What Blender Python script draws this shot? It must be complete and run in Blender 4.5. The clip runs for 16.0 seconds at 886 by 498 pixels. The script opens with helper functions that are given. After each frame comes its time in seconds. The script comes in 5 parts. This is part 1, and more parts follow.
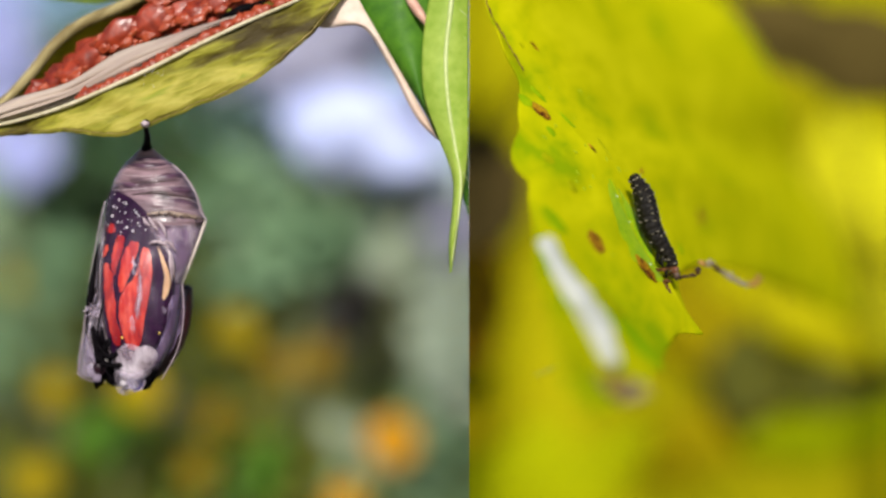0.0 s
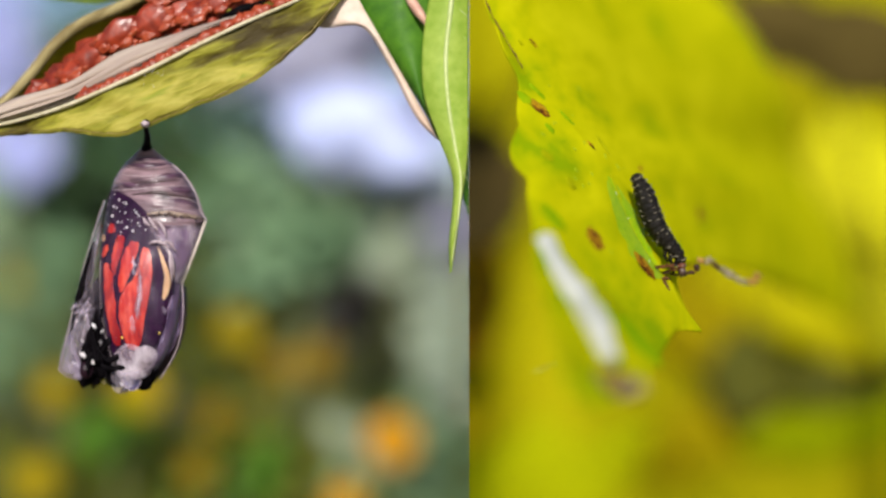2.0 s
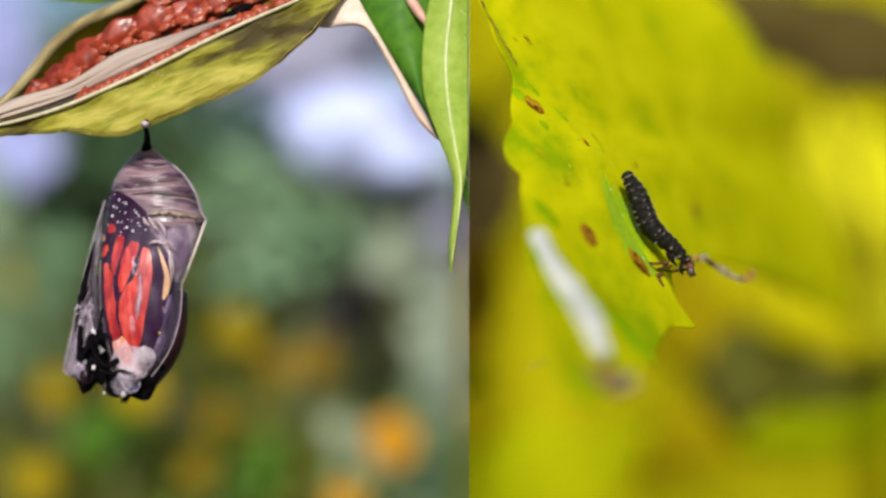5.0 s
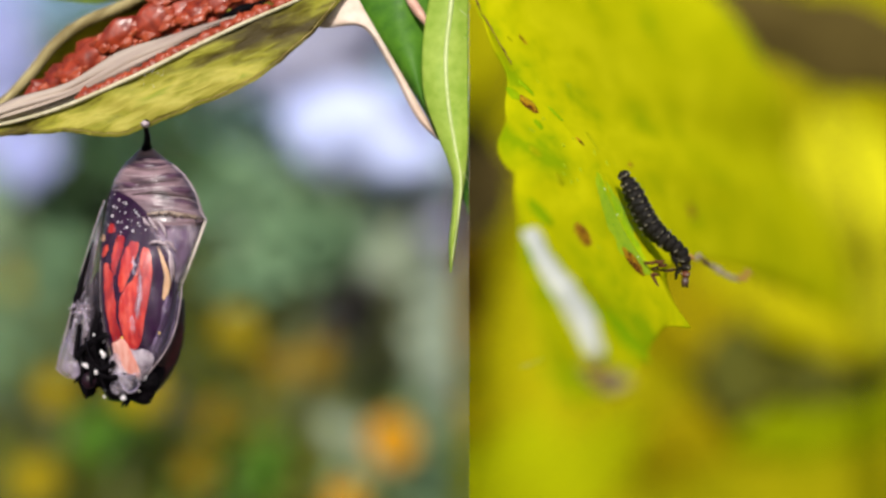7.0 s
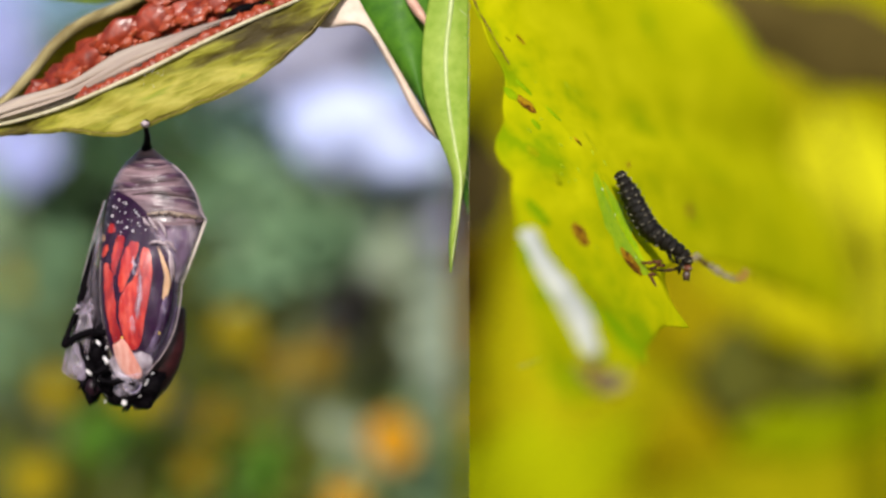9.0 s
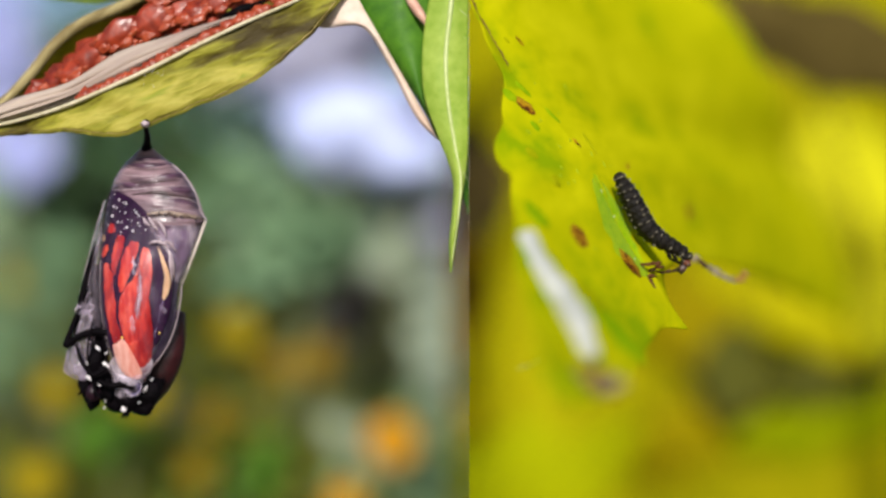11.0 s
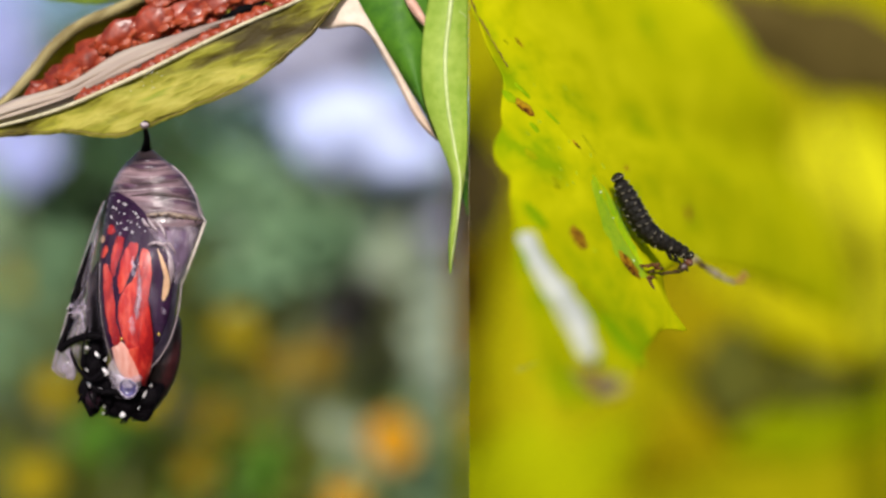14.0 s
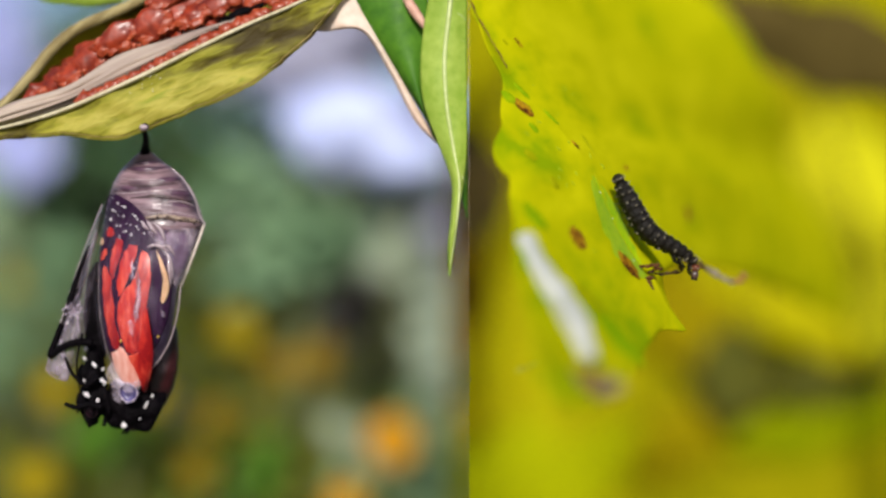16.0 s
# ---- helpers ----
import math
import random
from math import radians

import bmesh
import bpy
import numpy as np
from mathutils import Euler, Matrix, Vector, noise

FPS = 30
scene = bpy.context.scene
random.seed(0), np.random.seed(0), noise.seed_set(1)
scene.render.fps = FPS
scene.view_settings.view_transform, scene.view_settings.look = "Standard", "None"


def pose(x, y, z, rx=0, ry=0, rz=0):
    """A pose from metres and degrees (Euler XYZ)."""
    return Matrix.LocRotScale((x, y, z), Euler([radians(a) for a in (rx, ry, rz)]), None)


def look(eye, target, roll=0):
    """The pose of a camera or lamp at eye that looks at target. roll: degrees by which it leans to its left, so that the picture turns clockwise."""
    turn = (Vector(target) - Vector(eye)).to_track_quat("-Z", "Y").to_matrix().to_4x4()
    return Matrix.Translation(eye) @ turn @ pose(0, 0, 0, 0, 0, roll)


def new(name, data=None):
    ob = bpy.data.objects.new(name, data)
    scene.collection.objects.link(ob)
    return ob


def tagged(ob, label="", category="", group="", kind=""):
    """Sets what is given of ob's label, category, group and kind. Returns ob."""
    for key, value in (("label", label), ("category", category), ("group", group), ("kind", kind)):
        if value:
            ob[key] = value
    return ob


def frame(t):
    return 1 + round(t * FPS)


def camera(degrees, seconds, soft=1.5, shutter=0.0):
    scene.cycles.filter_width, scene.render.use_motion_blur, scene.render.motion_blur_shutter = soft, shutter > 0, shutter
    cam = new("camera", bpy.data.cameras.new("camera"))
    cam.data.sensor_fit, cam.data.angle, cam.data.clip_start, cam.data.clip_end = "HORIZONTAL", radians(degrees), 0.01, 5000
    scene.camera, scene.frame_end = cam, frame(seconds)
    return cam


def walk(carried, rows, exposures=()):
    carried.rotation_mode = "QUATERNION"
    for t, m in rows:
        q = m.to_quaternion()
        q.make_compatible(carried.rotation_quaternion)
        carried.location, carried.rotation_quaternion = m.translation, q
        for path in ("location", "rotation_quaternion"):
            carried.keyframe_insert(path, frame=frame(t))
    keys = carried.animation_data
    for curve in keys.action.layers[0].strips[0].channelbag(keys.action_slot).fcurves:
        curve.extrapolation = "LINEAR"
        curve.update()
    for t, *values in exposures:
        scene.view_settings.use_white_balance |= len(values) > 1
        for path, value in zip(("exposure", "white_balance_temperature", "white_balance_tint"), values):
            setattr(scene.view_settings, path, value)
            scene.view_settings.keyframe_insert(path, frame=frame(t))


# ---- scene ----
# A close view of two plants that meet at an added mirror-faced divider, edge-on to the lens:
# a chrysalis under a seed pod on one side, a caterpillar on a yellowing leaf on the other.

# ---- camera ----
LENS_TO_FOCUS = 0.14          # metres from the lens to the sheet of focus
EYE_HEIGHT = 0.5
STEP = 2 * LENS_TO_FOCUS * math.tan(radians(20)) / 1568   # one pixel of the view on the sheet of focus, 0.065 mm

cam = camera(40, 16.0, soft=2.8)
cam.data.dof.use_dof = True
cam.data.dof.focus_distance = LENS_TO_FOCUS + 0.0012
cam.data.dof.aperture_fstop = 6.8
CAM_POSE = look((0, -LENS_TO_FOCUS, EYE_HEIGHT), (0, 0, EYE_HEIGHT))
walk(cam, [(0, CAM_POSE), (16, CAM_POSE)], exposures=[(0, 0.5), (13.8, 0.5), (14.4, 0.42), (16, 0.42)])

# ---- sky and sun ----
world = bpy.data.worlds.new("sky")
scene.world = world
world.use_nodes = True
sky = world.node_tree.nodes.new("ShaderNodeTexSky")
sky.sky_type, sky.sun_disc = 'NISHITA', False
sky.sun_elevation, sky.sun_rotation = radians(28), radians(181)
sky.air_density, sky.dust_density, sky.ozone_density = 1.0, 0.6, 2.0
background = world.node_tree.nodes["Background"]
background.inputs["Strength"].default_value = 0.08
world.node_tree.links.new(sky.outputs[0], background.inputs[0])
sun = new("sun", bpy.data.lights.new("sun", 'SUN'))
sun.data.energy, sun.data.angle, sun.data.color = 3.4, radians(9), (1.0, 0.95, 0.88)
sun.matrix_world = look((-0.056, -2.64, 1.41), (0, 0, 0))


# ---- building tools ----
def at(x, y, d=0.0):
    """The place seen x pixels across and y pixels down in the view, pushed d millimetres away along the line of sight.
    """
    k = 1 + d * 0.001 / LENS_TO_FOCUS
    return Vector(((x - 784) * STEP * k, d * 0.001, EYE_HEIGHT + (441 - y) * STEP * k))


def smooth(points, s):
    """A smooth line through points (tuples of any length), s from 0 to 1."""
    n = len(points) - 1
    f = min(max(s, 0.0), 1.0) * n
    i = min(int(f), n - 1)
    f -= i
    p = [points[max(min(j, n), 0)] for j in (i - 1, i, i + 1, i + 2)]
    return tuple(0.5 * (2 * b + (c - a) * f + (2 * a - 5 * b + 4 * c - e) * f * f + (3 * b - a - 3 * c + e) * f ** 3)
                 for a, b, c, e in zip(*p))


def table(rows, y):
    """Straight interpolation in rows of (y, value, ...)."""
    for a, b in zip(rows, rows[1:]):
        if y <= b[0]:
            f = min(max((y - a[0]) / (b[0] - a[0]), 0), 1)
            return [p + (q - p) * f for p, q in zip(a[1:], b[1:])]
    return list(rows[-1][1:])


ORIGIN = {}


def thing(name, origin, label, category, group="", kind=""):
    ob = new(name)
    ob.empty_display_size = 0.005
    ob.location = origin
    ORIGIN[ob] = Vector(origin)
    return tagged(ob, label, category, group, kind)


def part(name, bm, material, parent=None, label="", pivot=None):
    """Links a bmesh, given in the world's space, as one mesh object under its thing or part."""
    origin = Vector(pivot) if pivot is not None else (ORIGIN[parent].copy() if parent else Vector())
    bmesh.ops.translate(bm, verts=bm.verts, vec=-origin)
    for f in bm.faces:
        f.smooth = True
    me = bpy.data.meshes.new(name)
    bm.to_mesh(me)
    bm.free()
    me.materials.append(material)
    ob = new(name, me)
    if parent:
        ob.parent = parent
        ob.location = origin - ORIGIN[parent]
    else:
        ob.location = origin
    ORIGIN[ob] = origin
    return tagged(ob, label)


def sheet(fn, nu, nv, thick=0.0, closed=False, bm=None):
    """A grid of fn(u, v); with a thickness it becomes a closed slab."""
    bm = bm or bmesh.new()
    pts = [[fn(i / nu, j / nv) for j in range(nv + 1)] for i in range(nu + 1)]
    rows = [[bm.verts.new(p) for p in line] for line in pts]

    def skin(g, flip):
        for i in range(nu):
            for j in range(nv):
                q = [g[i][j], g[i + 1][j], g[i + 1][j + 1], g[i][j + 1]]
                try:
                    bm.faces.new(q[::-1] if flip else q)
                except ValueError:
                    pass
    skin(rows, False)
    if thick:
        back = []
        for i in range(nu + 1):
            line = []
            for j in range(nv + 1):
                a, b = pts[min(i + 1, nu)][j] - pts[max(i - 1, 0)][j], pts[i][min(j + 1, nv)] - pts[i][max(j - 1, 0)]
                n = a.cross(b)
                n = n.normalized() if n.length > 1e-14 else Vector((0, 1, 0))
                if n.y < 0:
                    n = -n
                line.append(bm.verts.new(pts[i][j] + n * thick))
            back.append(line)
        skin(back, True)
        edge = [(i, 0) for i in range(nu)] + [(nu, j) for j in range(nv)] + [(i, nv) for i in range(nu, 0, -1)] + [(0, j) for j in range(nv, 0, -1)]
        for (a, b), (c, d) in zip(edge, edge[1:] + edge[:1]):
            try:
                bm.faces.new((rows[a][b], back[a][b], back[c][d], rows[c][d]))
            except ValueError:
                pass
    bmesh.ops.recalc_face_normals(bm, faces=bm.faces)
    return bm


def tube(points, radii, n=8, steps=0, bm=None):
    """A tapered, closed tube along world points."""
    bm = bm or bmesh.new()
    if steps:
        pts = [smooth([(*p, r) for p, r in zip(points, radii)], i / steps) for i in range(steps + 1)]
        points, radii = [Vector(p[:3]) for p in pts], [max(p[3], 1e-5) for p in pts]
    rings = []
    for i, (p, r) in enumerate(zip(points, radii)):
        way = (Vector(points[min(i + 1, len(points) - 1)]) - Vector(points[max(i - 1, 0)])).normalized()
        a = way.cross(Vector((0.1, 1, 0.05))).normalized()
        b = way.cross(a)
        rings.append([bm.verts.new(Vector(p) + r * (math.cos(k * math.tau / n) * a + math.sin(k * math.tau / n) * b)) for k in range(n)])
    for g, h in zip(rings, rings[1:]):
        for k in range(n):
            bm.faces.new((g[k], g[(k + 1) % n], h[(k + 1) % n], h[k]))
    bm.faces.new(rings[0][::-1])
    bm.faces.new(rings[-1])
    bmesh.ops.recalc_face_normals(bm, faces=bm.faces)
    return bm


def blob(centre, size, rough=0.0, seed=0, detail=2, bm=None, turn=None):
    """An uneven rounded lump; size: half widths along x, y and z."""
    bm = bm or bmesh.new()
    made = bmesh.ops.create_icosphere(bm, subdivisions=detail, radius=1)["verts"]
    for v in made:
        k = 1 + rough * noise.noise(v.co * 1.7 + Vector((seed * 3.1, seed, 0)))
        p = Vector((v.co.x * size[0], v.co.y * size[1], v.co.z * size[2])) * k
        v.co = Vector(centre) + (turn @ p if turn else p)
    return bm


def fan(outline, fn, lift, rings=4, bm=None, wobble=0.0):
    """A filled patch with a soft rim on a curved surface: outline in (x, y), fn(x, y, lift) gives the place."""
    bm = bm or bmesh.new()
    n = 36
    cx, cy = (sum(p[k] for p in outline) / len(outline) for k in (0, 1))
    line = [smooth(outline + outline[:1], i / n) for i in range(n)]
    line = [(x + wobble * noise.noise(Vector((x * .15, y * .15, 1))), y + wobble * noise.noise(Vector((x * .15, y * .15, 8)))) for x, y in line]
    loops = []
    for r in range(1, rings + 1):
        f = r / rings
        loops.append([bm.verts.new(fn(cx + (x - cx) * f, cy + (y - cy) * f, lift * (1 - f ** 6))) for x, y in line])
    mid = bm.verts.new(fn(cx, cy, lift))
    for k in range(n):
        bm.faces.new((mid, loops[0][k], loops[0][(k + 1) % n]))
        for g, h in zip(loops, loops[1:]):
            bm.faces.new((g[k], h[k], h[(k + 1) % n], g[(k + 1) % n]))
    bmesh.ops.recalc_face_normals(bm, faces=bm.faces)
    return bm


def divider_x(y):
    """Where the added divider stands at a distance y behind the focus, along the lens's line of sight."""
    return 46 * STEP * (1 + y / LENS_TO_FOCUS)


def leaf_bits(bm, centre, size, count, length, rng, droop=0.3, sunward=False):
    """Small folded leaves scattered unevenly through an ellipsoid."""
    knots = [Vector((rng.gauss(0, .5), rng.gauss(0, .5), rng.gauss(0, .5))) for _ in range(max(3, count // 18))]
    for _ in range(count):
        k = rng.choice(knots) + Vector((rng.gauss(0, .24), rng.gauss(0, .24), rng.gauss(0, .24)))
        p = Vector(centre) + Vector((k.x * size[0], k.y * size[1], k.z * size[2]))
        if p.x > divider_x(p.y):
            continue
        q = Euler((rng.uniform(-1.2, 1.2), rng.uniform(-.9, .9), rng.uniform(0, 6.28))).to_matrix()
        if sunward:
            q = Matrix.Rotation(1.3 + rng.gauss(0, .35), 3, 'X') @ Matrix.Rotation(rng.uniform(0, 6.28), 3, 'Z')
        l = length * rng.uniform(.6, 1.3)
        w = l * rng.uniform(.24, .36)
        raw = [(0, 0, 0), (-w, l * .35, .1 * l), (0, l * .4, 0), (w, l * .35, .1 * l), (-w * .6, l * .75, 0), (0, l * .75, -.06 * l), (w * .6, l * .75, 0), (0, l, -droop * .4 * l)]
        v = [bm.verts.new(p + q @ Vector(c)) for c in raw]
        for f in ((0, 2, 1), (0, 3, 2), (1, 2, 5, 4), (2, 3, 6, 5), (4, 5, 7), (5, 6, 7)):
            bm.faces.new([v[i] for i in f])
    return bm


# ---- materials ----
def base_nodes(name):
    m = bpy.data.materials.new(name)
    m.use_nodes = True
    nt = m.node_tree
    return m, nt, nt.nodes["Principled BSDF"], nt.nodes["Material Output"]


def mottled(nt, low, high, scale, fine, stretch=(1, 1, 1), mixin=0.5):
    """Two scales of noise between two colours. Returns the colour socket and the fine noise."""
    co = nt.nodes.new("ShaderNodeTexCoord")
    mp = nt.nodes.new("ShaderNodeMapping")
    mp.inputs["Scale"].default_value = stretch
    nt.links.new(co.outputs["Object"], mp.inputs[0])
    a, b = nt.nodes.new("ShaderNodeTexNoise"), nt.nodes.new("ShaderNodeTexNoise")
    for node, s, det in ((a, scale, 3), (b, fine, 5)):
        node.inputs["Scale"].default_value, node.inputs["Detail"].default_value = s, det
        nt.links.new(mp.outputs[0], node.inputs[0])
    mix = nt.nodes.new("ShaderNodeMix")
    mix.inputs[0].default_value = mixin
    nt.links.new(a.outputs[0], mix.inputs[2])
    nt.links.new(b.outputs[0], mix.inputs[3])
    ramp = nt.nodes.new("ShaderNodeValToRGB")
    ramp.color_ramp.elements[0].position, ramp.color_ramp.elements[1].position = 0.36, 0.64
    ramp.color_ramp.elements[0].color, ramp.color_ramp.elements[1].color = (*low, 1), (*high, 1)
    nt.links.new(mix.outputs[0], ramp.inputs[0])
    return ramp.outputs[0], b.outputs[0]


def surface(name, low, high, scale=300, fine=2500, rough=0.5, bump=0.3, depth=0.0001, coat=0.0, metal=0.0, stretch=(1, 1, 1), sheen=0.0, through_light=0.0, spec=0.5):
    """An opaque or light-passing surface with grain and relief at real size."""
    m, nt, bsdf, out = base_nodes(name)
    colour, grain = mottled(nt, low, high, scale, fine, stretch)
    nt.links.new(colour, bsdf.inputs["Base Color"])
    bsdf.inputs["Roughness"].default_value, bsdf.inputs["Metallic"].default_value = rough, metal
    bsdf.inputs["Coat Weight"].default_value, bsdf.inputs["Coat Roughness"].default_value = coat, 0.12
    bsdf.inputs["Sheen Weight"].default_value = sheen
    bsdf.inputs["Specular IOR Level"].default_value = spec
    if bump:
        bp = nt.nodes.new("ShaderNodeBump")
        bp.inputs["Strength"].default_value, bp.inputs["Distance"].default_value = bump, depth
        nt.links.new(grain, bp.inputs["Height"])
        nt.links.new(bp.outputs[0], bsdf.inputs["Normal"])
    if through_light:
        tr = nt.nodes.new("ShaderNodeBsdfTranslucent")
        nt.links.new(colour, tr.inputs[0])
        mx = nt.nodes.new("ShaderNodeMixShader")
        mx.inputs[0].default_value = through_light
        nt.links.new(bsdf.outputs[0], mx.inputs[1])
        nt.links.new(tr.outputs[0], mx.inputs[2])
        nt.links.new(mx.outputs[0], out.inputs[0])
    return m


def stained(name, colours, spots, scale, fine, rough=.5, bump=.4, depth=.0004, lean=0.0, stretch=(1, 1, 1), through_light=0.0, spec=.1, margin=None):
    """A plant skin in several colours that run in streaks along a leaning axis; colours: place on the ramp and colour.
    margin: a direction, the two distances along it between which the colours shift towards the first of them, and how far."""
    m, nt, bsdf, out = base_nodes(name)
    co, mp = nt.nodes.new("ShaderNodeTexCoord"), nt.nodes.new("ShaderNodeMapping")
    mp.vector_type = 'TEXTURE'
    mp.inputs["Rotation"].default_value = (0, radians(lean), 0)
    mp.inputs["Scale"].default_value = [1 / k for k in stretch]
    nt.links.new(co.outputs["Object"], mp.inputs[0])
    noises = []
    for k, det in ((scale, 4), (fine, 6), (spots, 2)):
        node = nt.nodes.new("ShaderNodeTexNoise")
        node.inputs["Scale"].default_value, node.inputs["Detail"].default_value = k, det
        node.inputs["Distortion"].default_value = .6
        nt.links.new(mp.outputs[0], node.inputs[0])
        noises.append(node.outputs[0])
    first, second = nt.nodes.new("ShaderNodeMix"), nt.nodes.new("ShaderNodeMix")
    first.inputs[0].default_value, second.inputs[0].default_value = .34, .38
    nt.links.new(noises[0], first.inputs[2])
    nt.links.new(noises[1], first.inputs[3])
    nt.links.new(first.outputs[0], second.inputs[2])
    nt.links.new(noises[2], second.inputs[3])
    ramp = nt.nodes.new("ShaderNodeValToRGB")
    while len(ramp.color_ramp.elements) < len(colours):
        ramp.color_ramp.elements.new(.5)
    for e, (where, colour) in zip(ramp.color_ramp.elements, colours):
        e.position, e.color = where, (*colour, 1)
    tone = second.outputs[0]
    if margin:
        along, shift, less = nt.nodes.new("ShaderNodeVectorMath"), nt.nodes.new("ShaderNodeMapRange"), nt.nodes.new("ShaderNodeMath")
        along.operation, less.operation = 'DOT_PRODUCT', 'SUBTRACT'
        along.inputs[1].default_value = margin[0]
        shift.inputs[1].default_value, shift.inputs[2].default_value, shift.inputs[4].default_value = margin[1:]
        nt.links.new(co.outputs["Object"], along.inputs[0])
        nt.links.new(along.outputs["Value"], shift.inputs[0])
        nt.links.new(tone, less.inputs[0])
        nt.links.new(shift.outputs[0], less.inputs[1])
        tone = less.outputs[0]
    nt.links.new(tone, ramp.inputs[0])
    nt.links.new(ramp.outputs[0], bsdf.inputs["Base Color"])
    bsdf.inputs["Roughness"].default_value, bsdf.inputs["Specular IOR Level"].default_value = rough, spec
    bp = nt.nodes.new("ShaderNodeBump")
    bp.inputs["Strength"].default_value, bp.inputs["Distance"].default_value = bump, depth
    nt.links.new(first.outputs[0], bp.inputs["Height"])
    nt.links.new(bp.outputs[0], bsdf.inputs["Normal"])
    if through_light:
        tr, mx = nt.nodes.new("ShaderNodeBsdfTranslucent"), nt.nodes.new("ShaderNodeMixShader")
        nt.links.new(ramp.outputs[0], tr.inputs[0])
        mx.inputs[0].default_value = through_light
        nt.links.new(bsdf.outputs[0], mx.inputs[1])
        nt.links.new(tr.outputs[0], mx.inputs[2])
        nt.links.new(mx.outputs[0], out.inputs[0])
    return m


def film(name, low, high, thin, thick, scale=400, fine=1800, stretch=(1, 1, 1), rough=0.2, gloss=0.3):
    """A clear skin, cloudy in streaks: part of the light passes straight through."""
    m, nt, bsdf, out = base_nodes(name)
    colour, grain = mottled(nt, low, high, scale, fine, stretch)
    nt.links.new(colour, bsdf.inputs["Base Color"])
    bsdf.inputs["Roughness"].default_value = rough
    bsdf.inputs["Coat Weight"].default_value, bsdf.inputs["Coat Roughness"].default_value = gloss, 0.15
    bp = nt.nodes.new("ShaderNodeBump")
    bp.inputs["Strength"].default_value, bp.inputs["Distance"].default_value = 0.5, 0.0002
    nt.links.new(grain, bp.inputs["Height"])
    nt.links.new(bp.outputs[0], bsdf.inputs["Normal"])
    clear = nt.nodes.new("ShaderNodeBsdfTransparent")
    amount = nt.nodes.new("ShaderNodeMapRange")
    amount.inputs[1].default_value, amount.inputs[2].default_value = 0.35, 0.7
    amount.inputs[3].default_value, amount.inputs[4].default_value = thin, thick
    nt.links.new(grain, amount.inputs[0])
    mx = nt.nodes.new("ShaderNodeMixShader")
    nt.links.new(amount.outputs[0], mx.inputs[0])
    nt.links.new(clear.outputs[0], mx.inputs[1])
    nt.links.new(bsdf.outputs[0], mx.inputs[2])
    nt.links.new(mx.outputs[0], out.inputs[0])
    return m


SOIL = surface("soil", (.05, .04, .025), (.09, .08, .04), 6, 60, .9, .5, .01)
MIRROR = surface("divider_mirror", (.9, .9, .9), (.93, .93, .93), 20, 200, .02, 0, metal=1.0)
HUSK = stained("husk_skin", [(.38, (.045, .030, .004)), (.44, (.12, .10, .010)), (.49, (.25, .235, .020)), (.545, (.38, .325, .055)), (.60, (.22, .24, .02))], 90, 130, 700, .6, .9, .0011, lean=-24, stretch=(.45, 1, 1.9), spec=.2, margin=((-.25, 0, .97), -.003, .0014, .035))
RIM = stained("rim_skin", [(.42, (.20, .15, .06)), (.5, (.36, .29, .13)), (.58, (.50, .42, .22))], 200, 260, 1200, .6, .5, .0004, lean=-50, stretch=(.3, 1, 2), spec=.2)
RIM_PALE = surface("rim_pale_skin", (.42, .36, .20), (.66, .58, .40), 200, 1500, .5, .3)
HUSK_EDGE = surface("husk_dry_edge", (.24, .17, .05), (.48, .37, .15), 200, 1200, .7, .5, spec=.1)
SEED_RIM = surface("seed_rim", (.19, .020, .006), (.42, .072, .022), 330, 1200, .4, .5, .0003, coat=.1, spec=.4)
SEED = surface("seed_coat", (.10, .008, .004), (.33, .040, .013), 260, 900, .42, .4, .0003, coat=.1, spec=.3)
SEPTUM = stained("septum_skin", [(.40, (.20, .135, .11)), (.5, (.30, .22, .185)), (.60, (.44, .35, .285))], 40, 80, 500, .5, .2, .0002, lean=-28, stretch=(.22, 1, 2.0), spec=.3)
LEAF_DARK = surface("leaf_dark_green", (.045, .15, .010), (.10, .26, .016), 130, 900, .5, .35, .0002, through_light=.25, spec=.25)
LEAF_LIGHT = surface("leaf_light_green", (.25, .39, .035), (.42, .54, .09), 110, 900, .5, .35, .0002, through_light=.25, spec=.25)
LEAF_RIB = surface("leaf_rib", (.42, .50, .16), (.60, .66, .30), 200, 1500, .45, .2)
LEAF_BACK = surface("leaf_pale_underside", (.72, .50, .38), (.88, .72, .60), 160, 1000, .5, .3, .0002, through_light=.2)
STALK = surface("stalk_skin", (.45, .22, .16), (.65, .38, .28), 200, 1500, .5, .3)
STEM = surface("stem_skin", (.10, .12, .04), (.22, .24, .08), 120, 900, .6, .4, .0003)

SILK = surface("silk_white", (.65, .60, .62), (.85, .82, .84), 900, 4000, .6, .4)
BLACK = surface("black_cuticle", (.0012, .001, .0012), (.005, .0035, .005), 500, 2500, .6, .8, .0003, spec=.04)
MAROON = surface("maroon_scales", (.009, .0012, .002), (.045, .006, .008), 300, 2000, .42, .4, .0002)
CASE = surface("abdomen_case", (.034, .014, .022), (.34, .22, .25), 210, 560, .38, .8, .0005, coat=.18, stretch=(.6, .6, 1.8))
CASE_DARK = surface("case_groove", (.03, .018, .02), (.09, .05, .05), 300, 1500, .4, .3)
CASE_BAND = surface("case_purple_band", (.030, .012, .026), (.13, .062, .10), 300, 1200, .35, .6, .0003, coat=.2, stretch=(.5, .5, 2))
CASE_EDGE = surface("case_pale_edge", (.22, .15, .17), (.52, .41, .44), 300, 1500, .35, .3, coat=.5)
